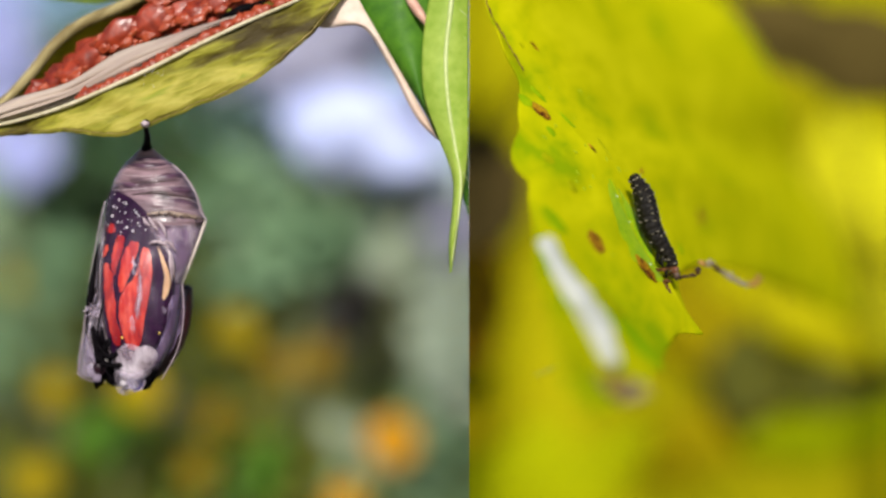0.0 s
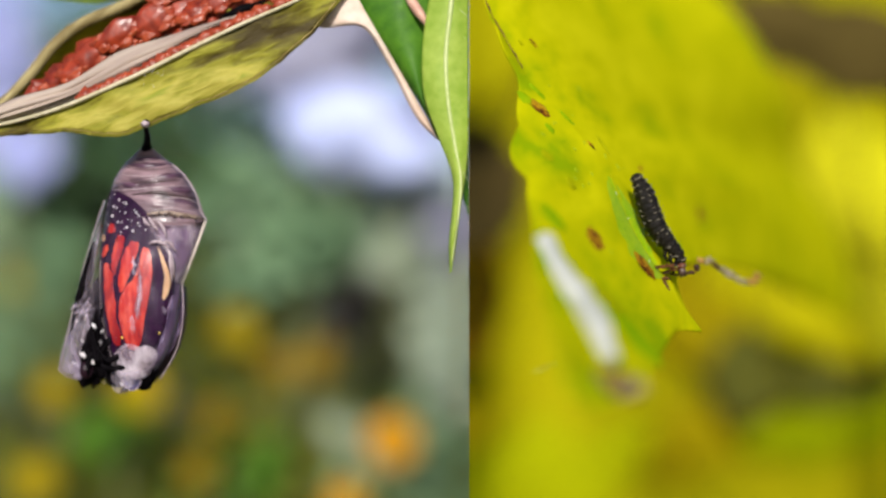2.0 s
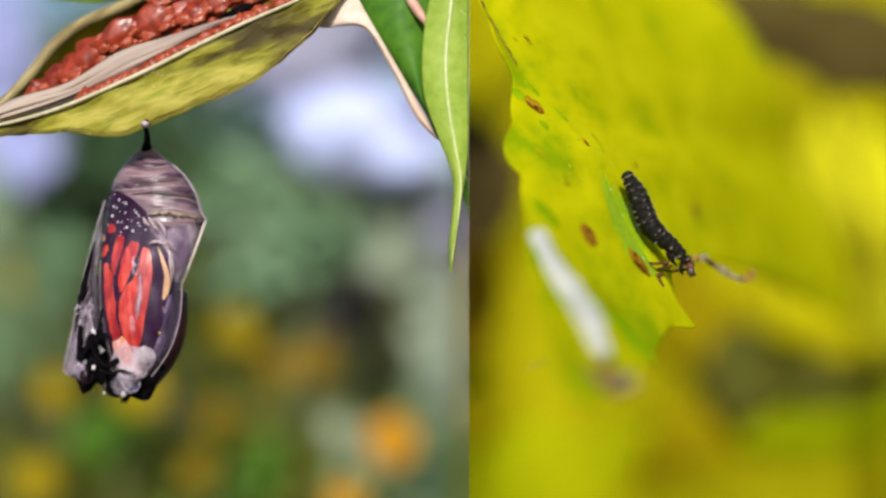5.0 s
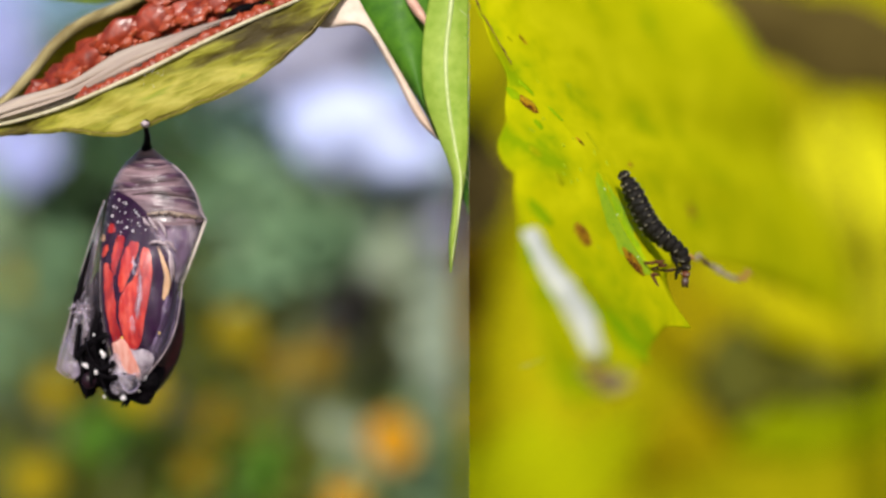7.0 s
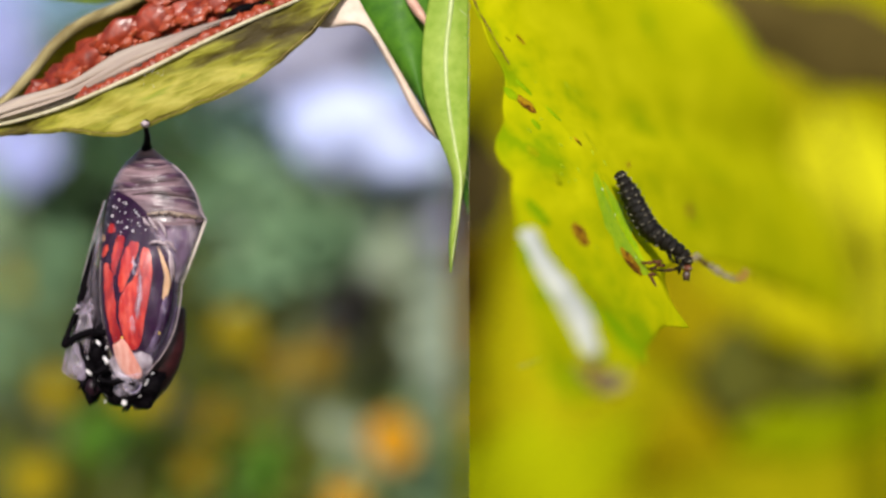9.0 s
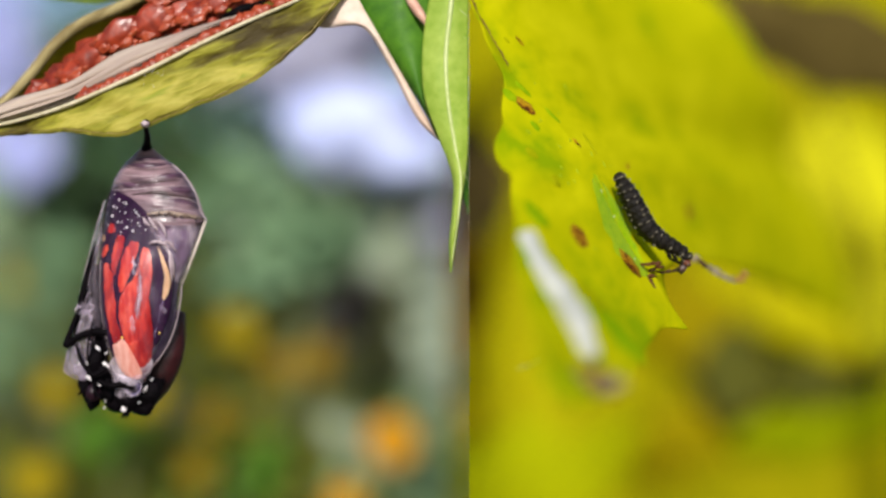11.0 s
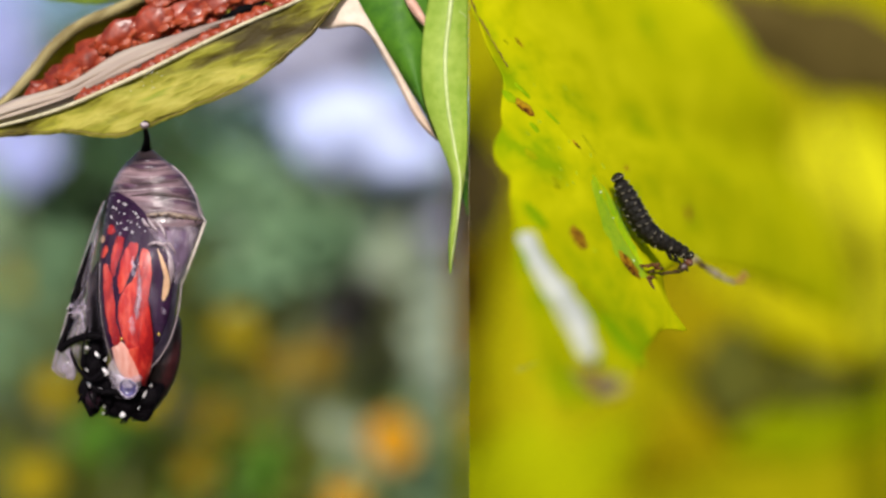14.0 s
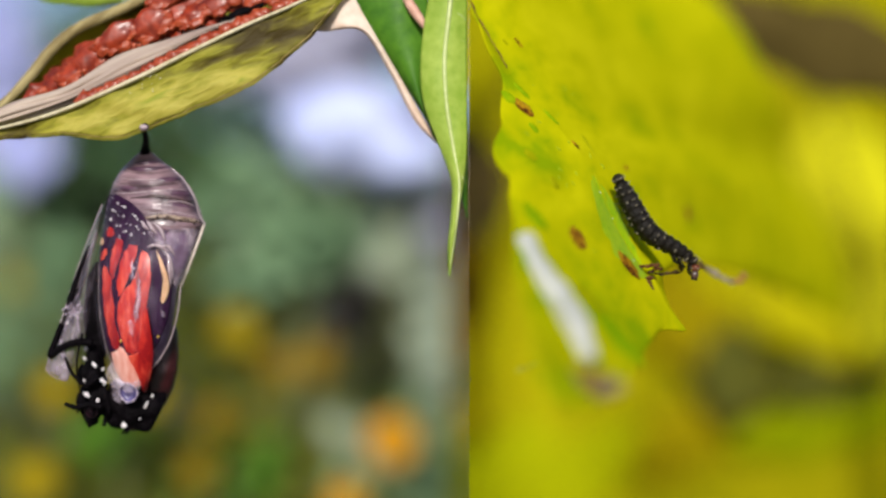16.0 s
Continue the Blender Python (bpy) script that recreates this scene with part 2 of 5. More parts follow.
WING_BLACK = surface("wing_black", (.008, .0015, .012), (.034, .006, .036), 400, 2200, .5, .4, .0002, spec=.2)
ORANGE = stained("wing_orange", [(.42, (.26, .006, .009)), (.49, (.46, .022, .016)), (.56, (.62, .075, .045))], 420, 260, 1500, .35, .35, .0002, stretch=(1.6, 1, .5), spec=.4)
PALE_TIP = surface("wing_salmon_highlight", (.66, .20, .15), (.84, .48, .41), 240, 1100, .35, .4, .0002, coat=.5, stretch=(1.6, 1, .5))
TAN = surface("wing_tan", (.60, .32, .16), (.76, .48, .28), 220, 1500, .4, .3, .0002, coat=.2)
DOT = surface("wing_dot", (.60, .54, .56), (.85, .80, .82), 500, 2500, .4, .2)
INNER = surface("inner_case", (.055, .022, .070), (.26, .16, .28), 160, 600, .3, .6, .0003, coat=.4, stretch=(1, 1, .6))
FILM = film("clear_film", (.40, .30, .46), (.82, .72, .86), .0, .06, 200, 520, (1.8, 1, .45), gloss=.1)
FILM_MID = film("milky_film", (.22, .13, .18), (.66, .54, .61), .16, .66, 260, 600, (1, 1, .7))
FILM_CLOUDY = film("cloudy_film", (.60, .46, .60), (.82, .71, .83), .10, .48, 260, 900, (1, 1, .6))
FILM_WINDOW = film("window_film", (.60, .43, .54), (.94, .82, .91), .22, .76, 220, 700, (1, 1, .6))
FILM_FLAP = film("flap_film", (.085, .065, .085), (.34, .28, .33), .22, .62, 300, 800, (2.2, 1, .25))
FILM_TIP = film("flap_tip_film", (.13, .095, .155), (.42, .34, .45), .22, .72, 220, 500, (1, 1, .7), gloss=.04)
FILM_SIDE = film("mauve_side_film", (.07, .03, .10), (.34, .24, .40), .12, .60, 240, 520, (1.3, 1, .6))
RIDGE_TAN = surface("ridge_tan", (.12, .075, .05), (.42, .31, .24), 500, 2000, .45, .5)
CREAM_EDGE = surface("case_cream_edge", (.42, .33, .28), (.74, .64, .56), 300, 1500, .35, .3, coat=.4)
EYE_BROWN = surface("compound_eye", (.008, .002, .005), (.024, .007, .014), 500, 3000, .4, .3, spec=.3)
GOLD = surface("gold_dot", (.65, .42, .06), (.85, .62, .15), 500, 2500, .3, .2, metal=.6)
EYE = surface("hollow_purple", (.020, .014, .058), (.10, .08, .21), 300, 1500, .3, .2, coat=.4)

YELLOW_LEAF = stained("yellow_leaf", [(.35, (.24, .33, .002)), (.41, (.38, .40, .002)), (.49, (.48, .465, .002)), (.58, (.56, .53, .004))], 150, 90, 420, .5, .3, .0003, stretch=(1, .25, 1), through_light=.10, spec=.0, margin=((-.855, 0, -.52), -.001, .010, .07))
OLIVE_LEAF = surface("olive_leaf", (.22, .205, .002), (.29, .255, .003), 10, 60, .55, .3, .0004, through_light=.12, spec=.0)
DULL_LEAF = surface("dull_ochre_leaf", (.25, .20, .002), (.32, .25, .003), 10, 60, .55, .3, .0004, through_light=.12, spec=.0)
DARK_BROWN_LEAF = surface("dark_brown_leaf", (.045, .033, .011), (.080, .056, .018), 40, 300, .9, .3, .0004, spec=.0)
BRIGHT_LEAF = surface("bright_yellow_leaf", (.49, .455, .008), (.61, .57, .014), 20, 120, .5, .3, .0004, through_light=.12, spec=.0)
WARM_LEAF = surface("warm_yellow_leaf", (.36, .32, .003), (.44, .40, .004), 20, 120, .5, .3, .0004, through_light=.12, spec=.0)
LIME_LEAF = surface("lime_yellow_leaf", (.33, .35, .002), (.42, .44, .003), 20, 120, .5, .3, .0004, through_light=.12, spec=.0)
DARK_OLIVE_LEAF = surface("dark_olive_leaf", (.055, .056, .008), (.09, .088, .012), 40, 300, .8, .3, .0004, spec=.05)
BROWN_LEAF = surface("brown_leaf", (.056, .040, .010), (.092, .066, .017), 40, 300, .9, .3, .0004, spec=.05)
OCHRE_LEAF = surface("ochre_leaf", (.20, .105, .002), (.32, .17, .003), 40, 300, .8, .3, .0004, spec=.05)
MOSS_LEAF = surface("moss_green_leaf", (.17, .21, .001), (.25, .29, .002), 40, 300, .55, .3, .0004, through_light=.12, spec=.0)
SPOT = stained("brown_spot", [(.42, (.05, .012, .002)), (.49, (.22, .08, .004)), (.57, (.40, .24, .006))], 900, 1200, 3000, .8, .5, .0002, spec=.05)
GREEN_STAIN = surface("green_stain", (.17, .31, .002), (.30, .40, .003), 300, 1500, .6, .3, .0002, through_light=.12, spec=.0)
OLIVE_STAIN = surface("olive_stain", (.27, .29, .002), (.38, .38, .003), 300, 1500, .6, .3, .0002, through_light=.12, spec=.0)
RIB_DARK = surface("rib_dark", (.06, .022, .006), (.17, .07, .02), 500, 2500, .6, .4, spec=.15)
CRUST = surface("dark_crust", (.018, .008, .003), (.09, .04, .015), 900, 2500, .5, .6, spec=.3)
VEIN = surface("vein_brown", (.20, .09, .012), (.36, .20, .03), 400, 2500, .6, .4)
FLECK = surface("green_fleck", (.22, .30, .004), (.32, .38, .006), 900, 3000, .6, .3, spec=.1)
GREEN_EDGE = surface("fresh_green", (.22, .41, .003), (.44, .56, .005), 250, 1500, .4, .4, .0002, through_light=.2, spec=.05)
WHITE_STRIP = surface("bright_gap_white", (.36, .37, .33), (.50, .50, .46), 120, 800, .5, .3)
DRY_END = surface("dry_end", (.075, .040, .012), (.19, .12, .05), 200, 900, .8, .4, spec=.1)
GREY_TWIG = surface("grey_dry_edge", (.12, .085, .035), (.29, .24, .15), 300, 1600, .6, .5)
CATERPILLAR = surface("caterpillar_skin", (.002, .0014, .0009), (.009, .0055, .003), 900, 3500, .5, .8, .0003, spec=.2)
CATERPILLAR_PALE = surface("caterpillar_mark", (.09, .075, .05), (.28, .24, .17), 900, 3000, .45, .3)
CATERPILLAR_HEAD = surface("caterpillar_head", (.055, .012, .005), (.14, .034, .012), 600, 3000, .5, .5, coat=.05, spec=.3)
HEAD_GREY = surface("caterpillar_face", (.020, .009, .006), (.09, .048, .035), 900, 3000, .4, .4, coat=.05)
HAIR = surface("hair", (.16, .14, .09), (.30, .27, .20), 900, 3000, .4, 0)

PETAL_DULL = surface("dull_orange_petal", (.16, .10, .005), (.24, .145, .007), 60, 400, .8, .2, .0005, spec=.05)
PETAL = surface("marigold_petal", (.40, .17, .006), (.56, .28, .01), 60, 400, .8, .2, .0005, spec=.05)
PETAL_YELLOW = surface("yellow_petal", (.25, .185, .004), (.36, .26, .006), 60, 400, .8, .2, .0005, spec=.05)
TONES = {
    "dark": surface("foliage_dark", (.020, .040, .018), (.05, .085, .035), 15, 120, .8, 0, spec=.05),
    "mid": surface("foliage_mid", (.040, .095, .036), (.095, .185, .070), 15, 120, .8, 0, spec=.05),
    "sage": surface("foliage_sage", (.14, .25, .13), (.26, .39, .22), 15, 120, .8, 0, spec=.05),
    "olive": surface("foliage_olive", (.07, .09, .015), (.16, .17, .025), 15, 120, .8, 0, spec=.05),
    # greyish lilac puts the haze of misty far trees into the leaf colour
    "lilac": surface("foliage_haze_lilac", (.26, .26, .36), (.44, .43, .55), 15, 120, .8, 0, spec=.05),
    # white here and bluish below stand in for sky through the foliage
    "sky_gap": surface("sky_gap_white", (.44, .50, .84), (.66, .72, .96), 15, 120, .8, 0, spec=.05),
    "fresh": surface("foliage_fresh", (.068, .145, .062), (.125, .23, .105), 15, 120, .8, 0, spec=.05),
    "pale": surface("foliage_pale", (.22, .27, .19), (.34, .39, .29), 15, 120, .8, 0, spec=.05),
    "blue": surface("sky_gap_bluish", (.28, .31, .60), (.42, .45, .74), 15, 120, .8, 0, spec=.05),
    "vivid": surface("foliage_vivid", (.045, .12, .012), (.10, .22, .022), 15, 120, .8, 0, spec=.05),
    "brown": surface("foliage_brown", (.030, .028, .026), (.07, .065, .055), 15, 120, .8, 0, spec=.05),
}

# ---- ground and divider ----
bm = bmesh.new()
bmesh.ops.create_grid(bm, x_segments=40, y_segments=40, size=300)
for v in bm.verts:
    v.co.z = 0.0 if v.co.length < 20 else 0.25 * noise.noise(v.co * 0.02) - 0.1
tagged(part("ground", bm, SOIL), "bare brown earth between the plants", "ground", kind="structure")


# added mirror sheet, fitted along the line of sight to part the two backgrounds
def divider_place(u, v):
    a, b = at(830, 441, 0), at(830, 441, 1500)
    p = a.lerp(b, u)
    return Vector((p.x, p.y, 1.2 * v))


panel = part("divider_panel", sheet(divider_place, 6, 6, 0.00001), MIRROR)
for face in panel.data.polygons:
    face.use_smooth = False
tagged(panel, "added thin mirror panel, edge-on to the lens, parting the two plants", "panel", kind="structure")

# ---- chrysalis, butterfly and seed pod plant ----
PROFILE = [(258, 255, 265), (268, 244, 276), (280, 231, 291), (295, 217, 310), (312, 206, 328), (330, 199, 341), (346, 196, 349),
           (352, 193, 351), (376, 189, 358), (391, 186, 366), (400, 184, 362), (430, 178, 350), (460, 175, 339), (500, 175, 322), (540, 177, 316),
           (580, 182, 310), (610, 190, 300), (640, 200, 284), (665, 207, 266), (690, 214, 248), (702, 226, 238)]


def sag(y):
    """How far the front falls back above and below the fullest height, in millimetres."""
    return 1e-4 * (max(y, 400) - 570) ** 2 if y < 570 else .5e-4 * (y - 570) ** 2


def on_body(x, y, lift=0.0):
    """A place on the front of the chrysalis; lift in millimetres towards the viewer."""
    left, right = table(PROFILE, y)
    mid, half = (left + right) / 2, max((right - left) / 2, 1)
    u = min(abs((x - mid) / half), 1)
    return at(x, y, 4.2 - 4.2 * min(half / 80, 1.05) * math.sqrt(max(1 - u * u, 0)) - lift + sag(y))


def on_wing(x, y, lift=0.0):
    return on_body(x, y, (.24 if y < 396 else .24 - .57 * min((y - 396) / 40, 1)) + lift)


def body_patch(y0, y1, lift, grow=0.0, full=False, wave=0.0, nu=40, nv=40):
    """A stretch of the chrysalis' skin, its front half or all round."""
    def fn(u, v):
        y = y0 + (y1 - y0) * v
        left, right = table(PROFILE, y)
        mid, half = (left + right) / 2, (right - left) / 2 + grow
        a = (u * 2 * math.pi) if full else (u - .5) * math.pi
        k = 1 + wave * math.sin(y * .42) + wave * .8 * noise.noise(Vector((math.sin(a) * 2, math.cos(a) * 2, y * .06)))
        d = 4.2 - 4.2 * min(half / 80, 1.05) * math.cos(a) * k - lift + sag(y)
        return at(mid + half * math.sin(a) * k, y, d)
    return sheet(fn, nu, nv)


chrysalis = thing("chrysalis", at(260, 224, 3), "clear splitting chrysalis hanging from a seed pod", "chrysalis")
part("cremaster", tube([at(259, 217, -.5), at(258, 226, 1.0), at(261, 240, 3.6), at(260, 254, 6), at(260, 268, 7)], [.00042, .0003, .00036, .00045, .0008], 10, 16), BLACK, chrysalis, "thin black stalk")
part("silk_pad", blob(at(256, 220, -.6), (.0004, .0003, .0003), .9, 3, 3), CASE_EDGE, chrysalis, "white silk pad")
case = part("abdomen_case", body_patch(258, 400, 0, 0, True, .012, 56, 56), CASE, chrysalis, "mauve ringed upper case")


def groove(points, width, material, name, lift=.12):
    pts = [on_body(*smooth(points, i / 24), lift) for i in range(25)]
    part(name, tube(pts, [width * .0006 * (.35 + .65 * math.sin(math.pi * i / 24)) for i in range(25)], 6), material, case)


groove([(232, 345), (255, 343), (275, 341), (300, 344), (330, 350), (346, 350)], .36, CASE_DARK, "groove", .02)
groove([(258, 380), (290, 377), (320, 381), (345, 385), (363, 390)], .55, RIDGE_TAN, "speckled_ridge", .0)
rng = random.Random(61)
for i in range(13):
    x, y = smooth([(268, 380), (290, 378), (320, 382), (345, 386), (358, 389)], min(max((i + rng.uniform(-.3, .3)) / 12, 0), 1))
    part("ridge_speck", blob(on_body(x, y + rng.uniform(-2, 3), .28), (rng.uniform(.0001, .0003), .00008, rng.uniform(.0001, .0002)), .6, i, 2), CASE_DARK, case)
part("dark_patch", fan([(318, 345), (330, 346), (340, 350), (338, 355), (326, 354)], on_body, .09, 4), CASE_DARK, case)
for line in ([(262, 384), (270, 396), (280, 408)], [(274, 388), (288, 402), (294, 420)], [(262, 432), (280, 428), (302, 440)], [(294, 436), (304, 458), (308, 490)], [(284, 432), (300, 430), (312, 446)], [(300, 446), (302, 470), (305, 500)], [(254, 384), (258, 394), (266, 400)]):
    pts = [on_body(*smooth(line, i / 14), .34) for i in range(15)]
    part("crease", tube(pts, [(.00022 + .00012 * noise.noise(Vector((i * .7, line[0][0], 0)))) * math.sin(math.pi * (i + .6) / 15.2) for i in range(15)], 6), CASE_EDGE, chrysalis, "whitish crumpled film")
groove([(226, 293), (250, 296), (275, 296), (304, 291)], 1.0, CASE_BAND, "purple_band", -.50)
groove([(240, 284), (260, 285), (284, 283)], .9, CASE_BAND, "purple_band", -.44)
groove([(262, 316), (285, 316), (305, 314), (328, 310)], 1.0, CASE_BAND, "purple_band", -.49)
groove([(270, 334), (300, 336), (325, 338), (344, 336)], 1.0, CASE_BAND, "purple_band", -.49)
groove([(275, 360), (305, 358), (330, 362), (352, 368)], 1.0, CASE_BAND, "purple_band", -.51)
groove([(214, 326), (232, 330), (252, 329)], .9, CASE_BAND, "purple_band", -.46)
groove([(206, 316), (240, 322), (280, 322), (310, 318), (330, 315)], .14, CASE_DARK, "groove", .02)
groove([(222, 296), (250, 300), (280, 300), (308, 296)], .12, CASE_DARK, "groove", .02)
groove([(200, 336), (230, 336), (265, 333), (300, 330), (338, 330)], .16, CASE_EDGE, "ring_edge", .02)
groove([(290, 353), (315, 350), (335, 354), (352, 360)], .16, CASE_EDGE, "ring_edge", .02)
groove([(212, 309), (240, 312), (275, 312), (320, 308)], .10, CASE_EDGE, "ring_edge", .02)
groove([(262, 373), (300, 369), (335, 374), (358, 380)], .14, CASE_EDGE, "ring_edge", .02)
groove([(337, 322), (348, 345), (356, 368), (362, 384)], .16, CASE_EDGE, "ring_edge", .02)


def bare_edge(points, name, width=.0002, d=4.0):
    pts = [at(*smooth(points, i / 20), d) for i in range(21)]
    return part(name, tube(pts, [width] * 21, 6), CREAM_EDGE if width > .0001 else CASE_EDGE, chrysalis, "", pts[0])


bare_edge([(364, 391), (352, 425), (338, 462), (322, 502)], "case_edge", .00017, 4.6)
part("silk_thread", tube([at(266, 262, 3.5), at(296, 262, 3), at(330, 278, 3), at(347, 300, 3.4), at(349, 330, 4)], [.000003] * 5, 5, 30), FILM_FLAP, chrysalis, "loose silk thread")
inner = part("inner_case", body_patch(399, 640, -.9, -3, True, .01, 48, 40), INNER, chrysalis, "mauve inner case")
HUMP = [(262, 402), (310, 398), (362, 403), (346, 440), (324, 500), (306, 492), (299, 456), (282, 430)]
part("wing_case", fan(HUMP, lambda x, y, l: on_body(x, y, .12 + l), .1, 8), FILM_MID, chrysalis, "cloudy film beside the folded wing")
WINDOW = [(204, 622), (222, 608), (244, 614), (258, 612), (274, 620), (277, 634), (270, 652), (256, 668), (230, 671), (205, 662), (196, 640)]
window_film = part("cloudy_window", fan(WINDOW, lambda x, y, l: on_body(x, y, .4 + l), .1, 8), FILM_WINDOW, chrysalis, "cloudy lilac film over the wing tip", at(240, 640, 2))
CAP = [(202, 655), (228, 662), (256, 658), (252, 684), (238, 699), (222, 702), (207, 692)]
tip = part("case_tip", fan(CAP, lambda x, y, l: on_body(x, y, .7 + l), .4, 8), FILM_CLOUDY, chrysalis, "cloudy lilac film cap at the lower tip", at(230, 660, 2))
OVER_WING = [(198, 350), (240, 372), (272, 410), (304, 440), (318, 508), (314, 560), (302, 600), (270, 652), (210, 658), (181, 600), (169, 520), (175, 430)]
part("lower_case", fan(OVER_WING, lambda x, y, l: on_body(x, y, .3 + l), .1, 10), FILM, chrysalis, "clear film over the folded wing")
# pale patches stand in for the film's streaky reflections down the wing
for outline in ([(245, 448), (250, 480), (252, 512), (249, 544), (243, 566), (239, 548), (244, 512), (242, 480)], [(236, 452), (240, 470), (238, 490), (233, 478)], [(234, 556), (240, 574), (236, 590), (230, 574)], [(288, 540), (296, 548), (292, 556), (285, 550)]):
    part("film_sheen", fan(outline, lambda x, y, l: on_body(x, y, .36 + l), .12, 6, wobble=5.0), FILM_CLOUDY, chrysalis, "milky streak painted as the wrinkled film's reflection")
SIDE = [(298, 524), (316, 514), (324, 520), (322, 556), (314, 590), (300, 622), (272, 656), (268, 634), (284, 596), (292, 560)]
side_film = part("side_film", fan(SIDE, lambda x, y, l: on_body(x, y, .42 + l), .12, 8, wobble=4.0), FILM_SIDE, chrysalis, "mauve cloudy film beside the wing", at(300, 530, 2))
bare_edge([(306, 292), (326, 310), (340, 332), (349, 350), (355, 374), (366, 391)], "case_edge", .00009, 3.6)
bare_edge([(178, 462), (177, 510), (180, 555), (188, 600), (200, 638), (210, 660)], "case_edge", .00003, 3.2)
low_edge_film = bare_edge([(322, 502), (320, 530), (315, 562), (306, 594), (290, 626), (260, 664)], "case_edge", .00007, 2.8)

butterfly = thing("butterfly", at(240, 470, 3), "orange and black butterfly crawling out of its chrysalis", "butterfly")


def wing_base(u, v):
    y = 338 + (655 - 338) * v
    left, right = table([(338, 196, 208), (350, 192, 232), (372, 188, 256), (400, 184, 268), (430, 179, 290), (450, 177, 302), (480, 176, 309), (520, 178, 308), (560, 182, 300), (600, 190, 285), (630, 199, 262), (655, 209, 245)], y)
    return on_body(left + (right - left) * u, y, .22 if y < 396 else .22 - .57 * min((y - 396) / 40, 1))


wing = part("wing", sheet(wing_base, 40, 60, 0.0002), WING_BLACK, butterfly, "black folded wing")
CELLS = [
    ("wing_cell", ORANGE, [(186, 466), (194, 470), (201, 500), (205, 535), (207, 565), (215, 596), (212, 612), (201, 606), (195, 582), (188, 545), (184, 500)]),
    ("wing_cell", ORANGE, [(210, 416), (220, 420), (217, 445), (208, 470), (203, 490), (198, 470), (201, 440)]),
    ("wing_cell", ORANGE, [(232, 426), (244, 432), (240, 456), (231, 484), (216, 516), (209, 500), (217, 455)]),
    ("wing_cell", ORANGE, [(254, 436), (266, 446), (270, 482), (265, 522), (257, 562), (247, 612), (228, 616), (213, 574), (211, 540), (220, 512), (240, 488), (248, 460)]),
    ("wing_cell", TAN, [(279, 436), (288, 452), (297, 474), (302, 496), (300, 514), (292, 530), (288, 526), (293, 506), (293, 486), (287, 462)]),
    ("wing_cell", ORANGE, [(198, 396), (204, 400), (203, 408), (196, 414), (192, 406)]),
    ("wing_cell", TAN, [(184, 414), (187, 420), (184, 428), (180, 424)]),
    ("wing_cell", ORANGE, [(189, 432), (193, 437), (188, 450), (181, 456), (183, 444)]),
]
for name, material, outline in CELLS:
    part(name, fan(outline, on_wing, .02, 5, wobble=3.0 if material is ORANGE else .6), material, wing, "orange wing cell" if material is ORANGE else "tan wing cell")
    wing.children[-1].location.y -= 0.00012
TIP_LEFT = [(200, 608), (210, 604), (217, 598), (226, 608), (238, 630), (250, 656), (248, 668), (232, 668), (216, 656), (205, 634)]
TIP_RIGHT = [(262, 520), (267, 530), (271, 560), (275, 600), (272, 636), (262, 672), (255, 674), (249, 654), (240, 632), (231, 612), (246, 606), (256, 566)]
# the tip's pale pink has the film's highlight over orange put into it
wing_tip = part("wing_tip", fan(TIP_LEFT, on_wing, .12, 8), PALE_TIP, butterfly, "wing tip in pale pink that carries the film's highlight", at(230, 600, 1))
wing_fold = part("wing_fold", fan(TIP_RIGHT, on_wing, .12, 8), ORANGE, butterfly, "salmon red wing fold", at(250, 600, 1))
rng = random.Random(4)
for row, count in enumerate((9, 9, 8, 6)):
    for i in range(count):
        f = (i + .5 * (row % 2) + rng.uniform(-.18, .18)) / 8.6
        x, y = 206 + 60 * f - 9 * row + rng.uniform(-4, 4), 346 + 50 * f + 13 * row + rng.uniform(-4, 4)
        if x > 192 - .1 * (y - 350):
            r = rng.uniform(.00006, .00016)
            part("wing_dot", blob(on_wing(x, y, .03), (r, r * .6, r * 1.2), .3, i, 1), DOT, wing)

for x, y in ((216, 598), (282, 590)):
    part("gold_dot", blob(on_body(x, y, .32), (.00016, .0001, .0002), .2, x, 1), GOLD, wing)
HIND = [(508, 302, 326), (512, 294, 336), (530, 282, 337), (560, 266, 336), (590, 252, 332), (620, 242, 322), (650, 236, 304), (675, 236, 281), (690, 242, 258)]


def hind_place(u, v):
    y = 508 + 182 * v
    left, right = table(HIND, y)
    half = (right - left) / 2
    return at((left + right) / 2 + half * math.cos(u * math.tau), y, 8.5 - .055 * half * math.sin(u * math.tau) + .15 * noise.noise(Vector((u * 4, v * 5, 1))))


back = part("hind_wing", sheet(hind_place, 32, 40), MAROON, butterfly, "dark maroon rear wing edge", at(262, 590, 8.5))
thorax = part("thorax", blob(at(178, 592, 6.2), (.0014, .0012, .0064), .2, 6, 4), BLACK, butterfly, "black furry body beside the wing", at(174, 575, 6.2))
head = part("head", blob(at(188, 622, 5.5), (.0017, .0020, .0035), .8, 8, 4), BLACK, butterfly, "black head and breast with white dots", at(186, 622, 5.5))


def front_of(ob, x, y):
    """The place on the front of a mesh that lies on the line of sight (x, y)."""
    near = []
    for v in ob.data.vertices:
        p = ORIGIN[ob] + v.co
        k = 1 + p.y / LENS_TO_FOCUS
        e = math.hypot(p.x / STEP / k + 784 - x, 441 - (p.z - EYE_HEIGHT) / STEP / k - y)
        near.append((max(e, 6), p.y))
    e, depth = min(near)
    return at(x, y, depth * 1000 - .05)


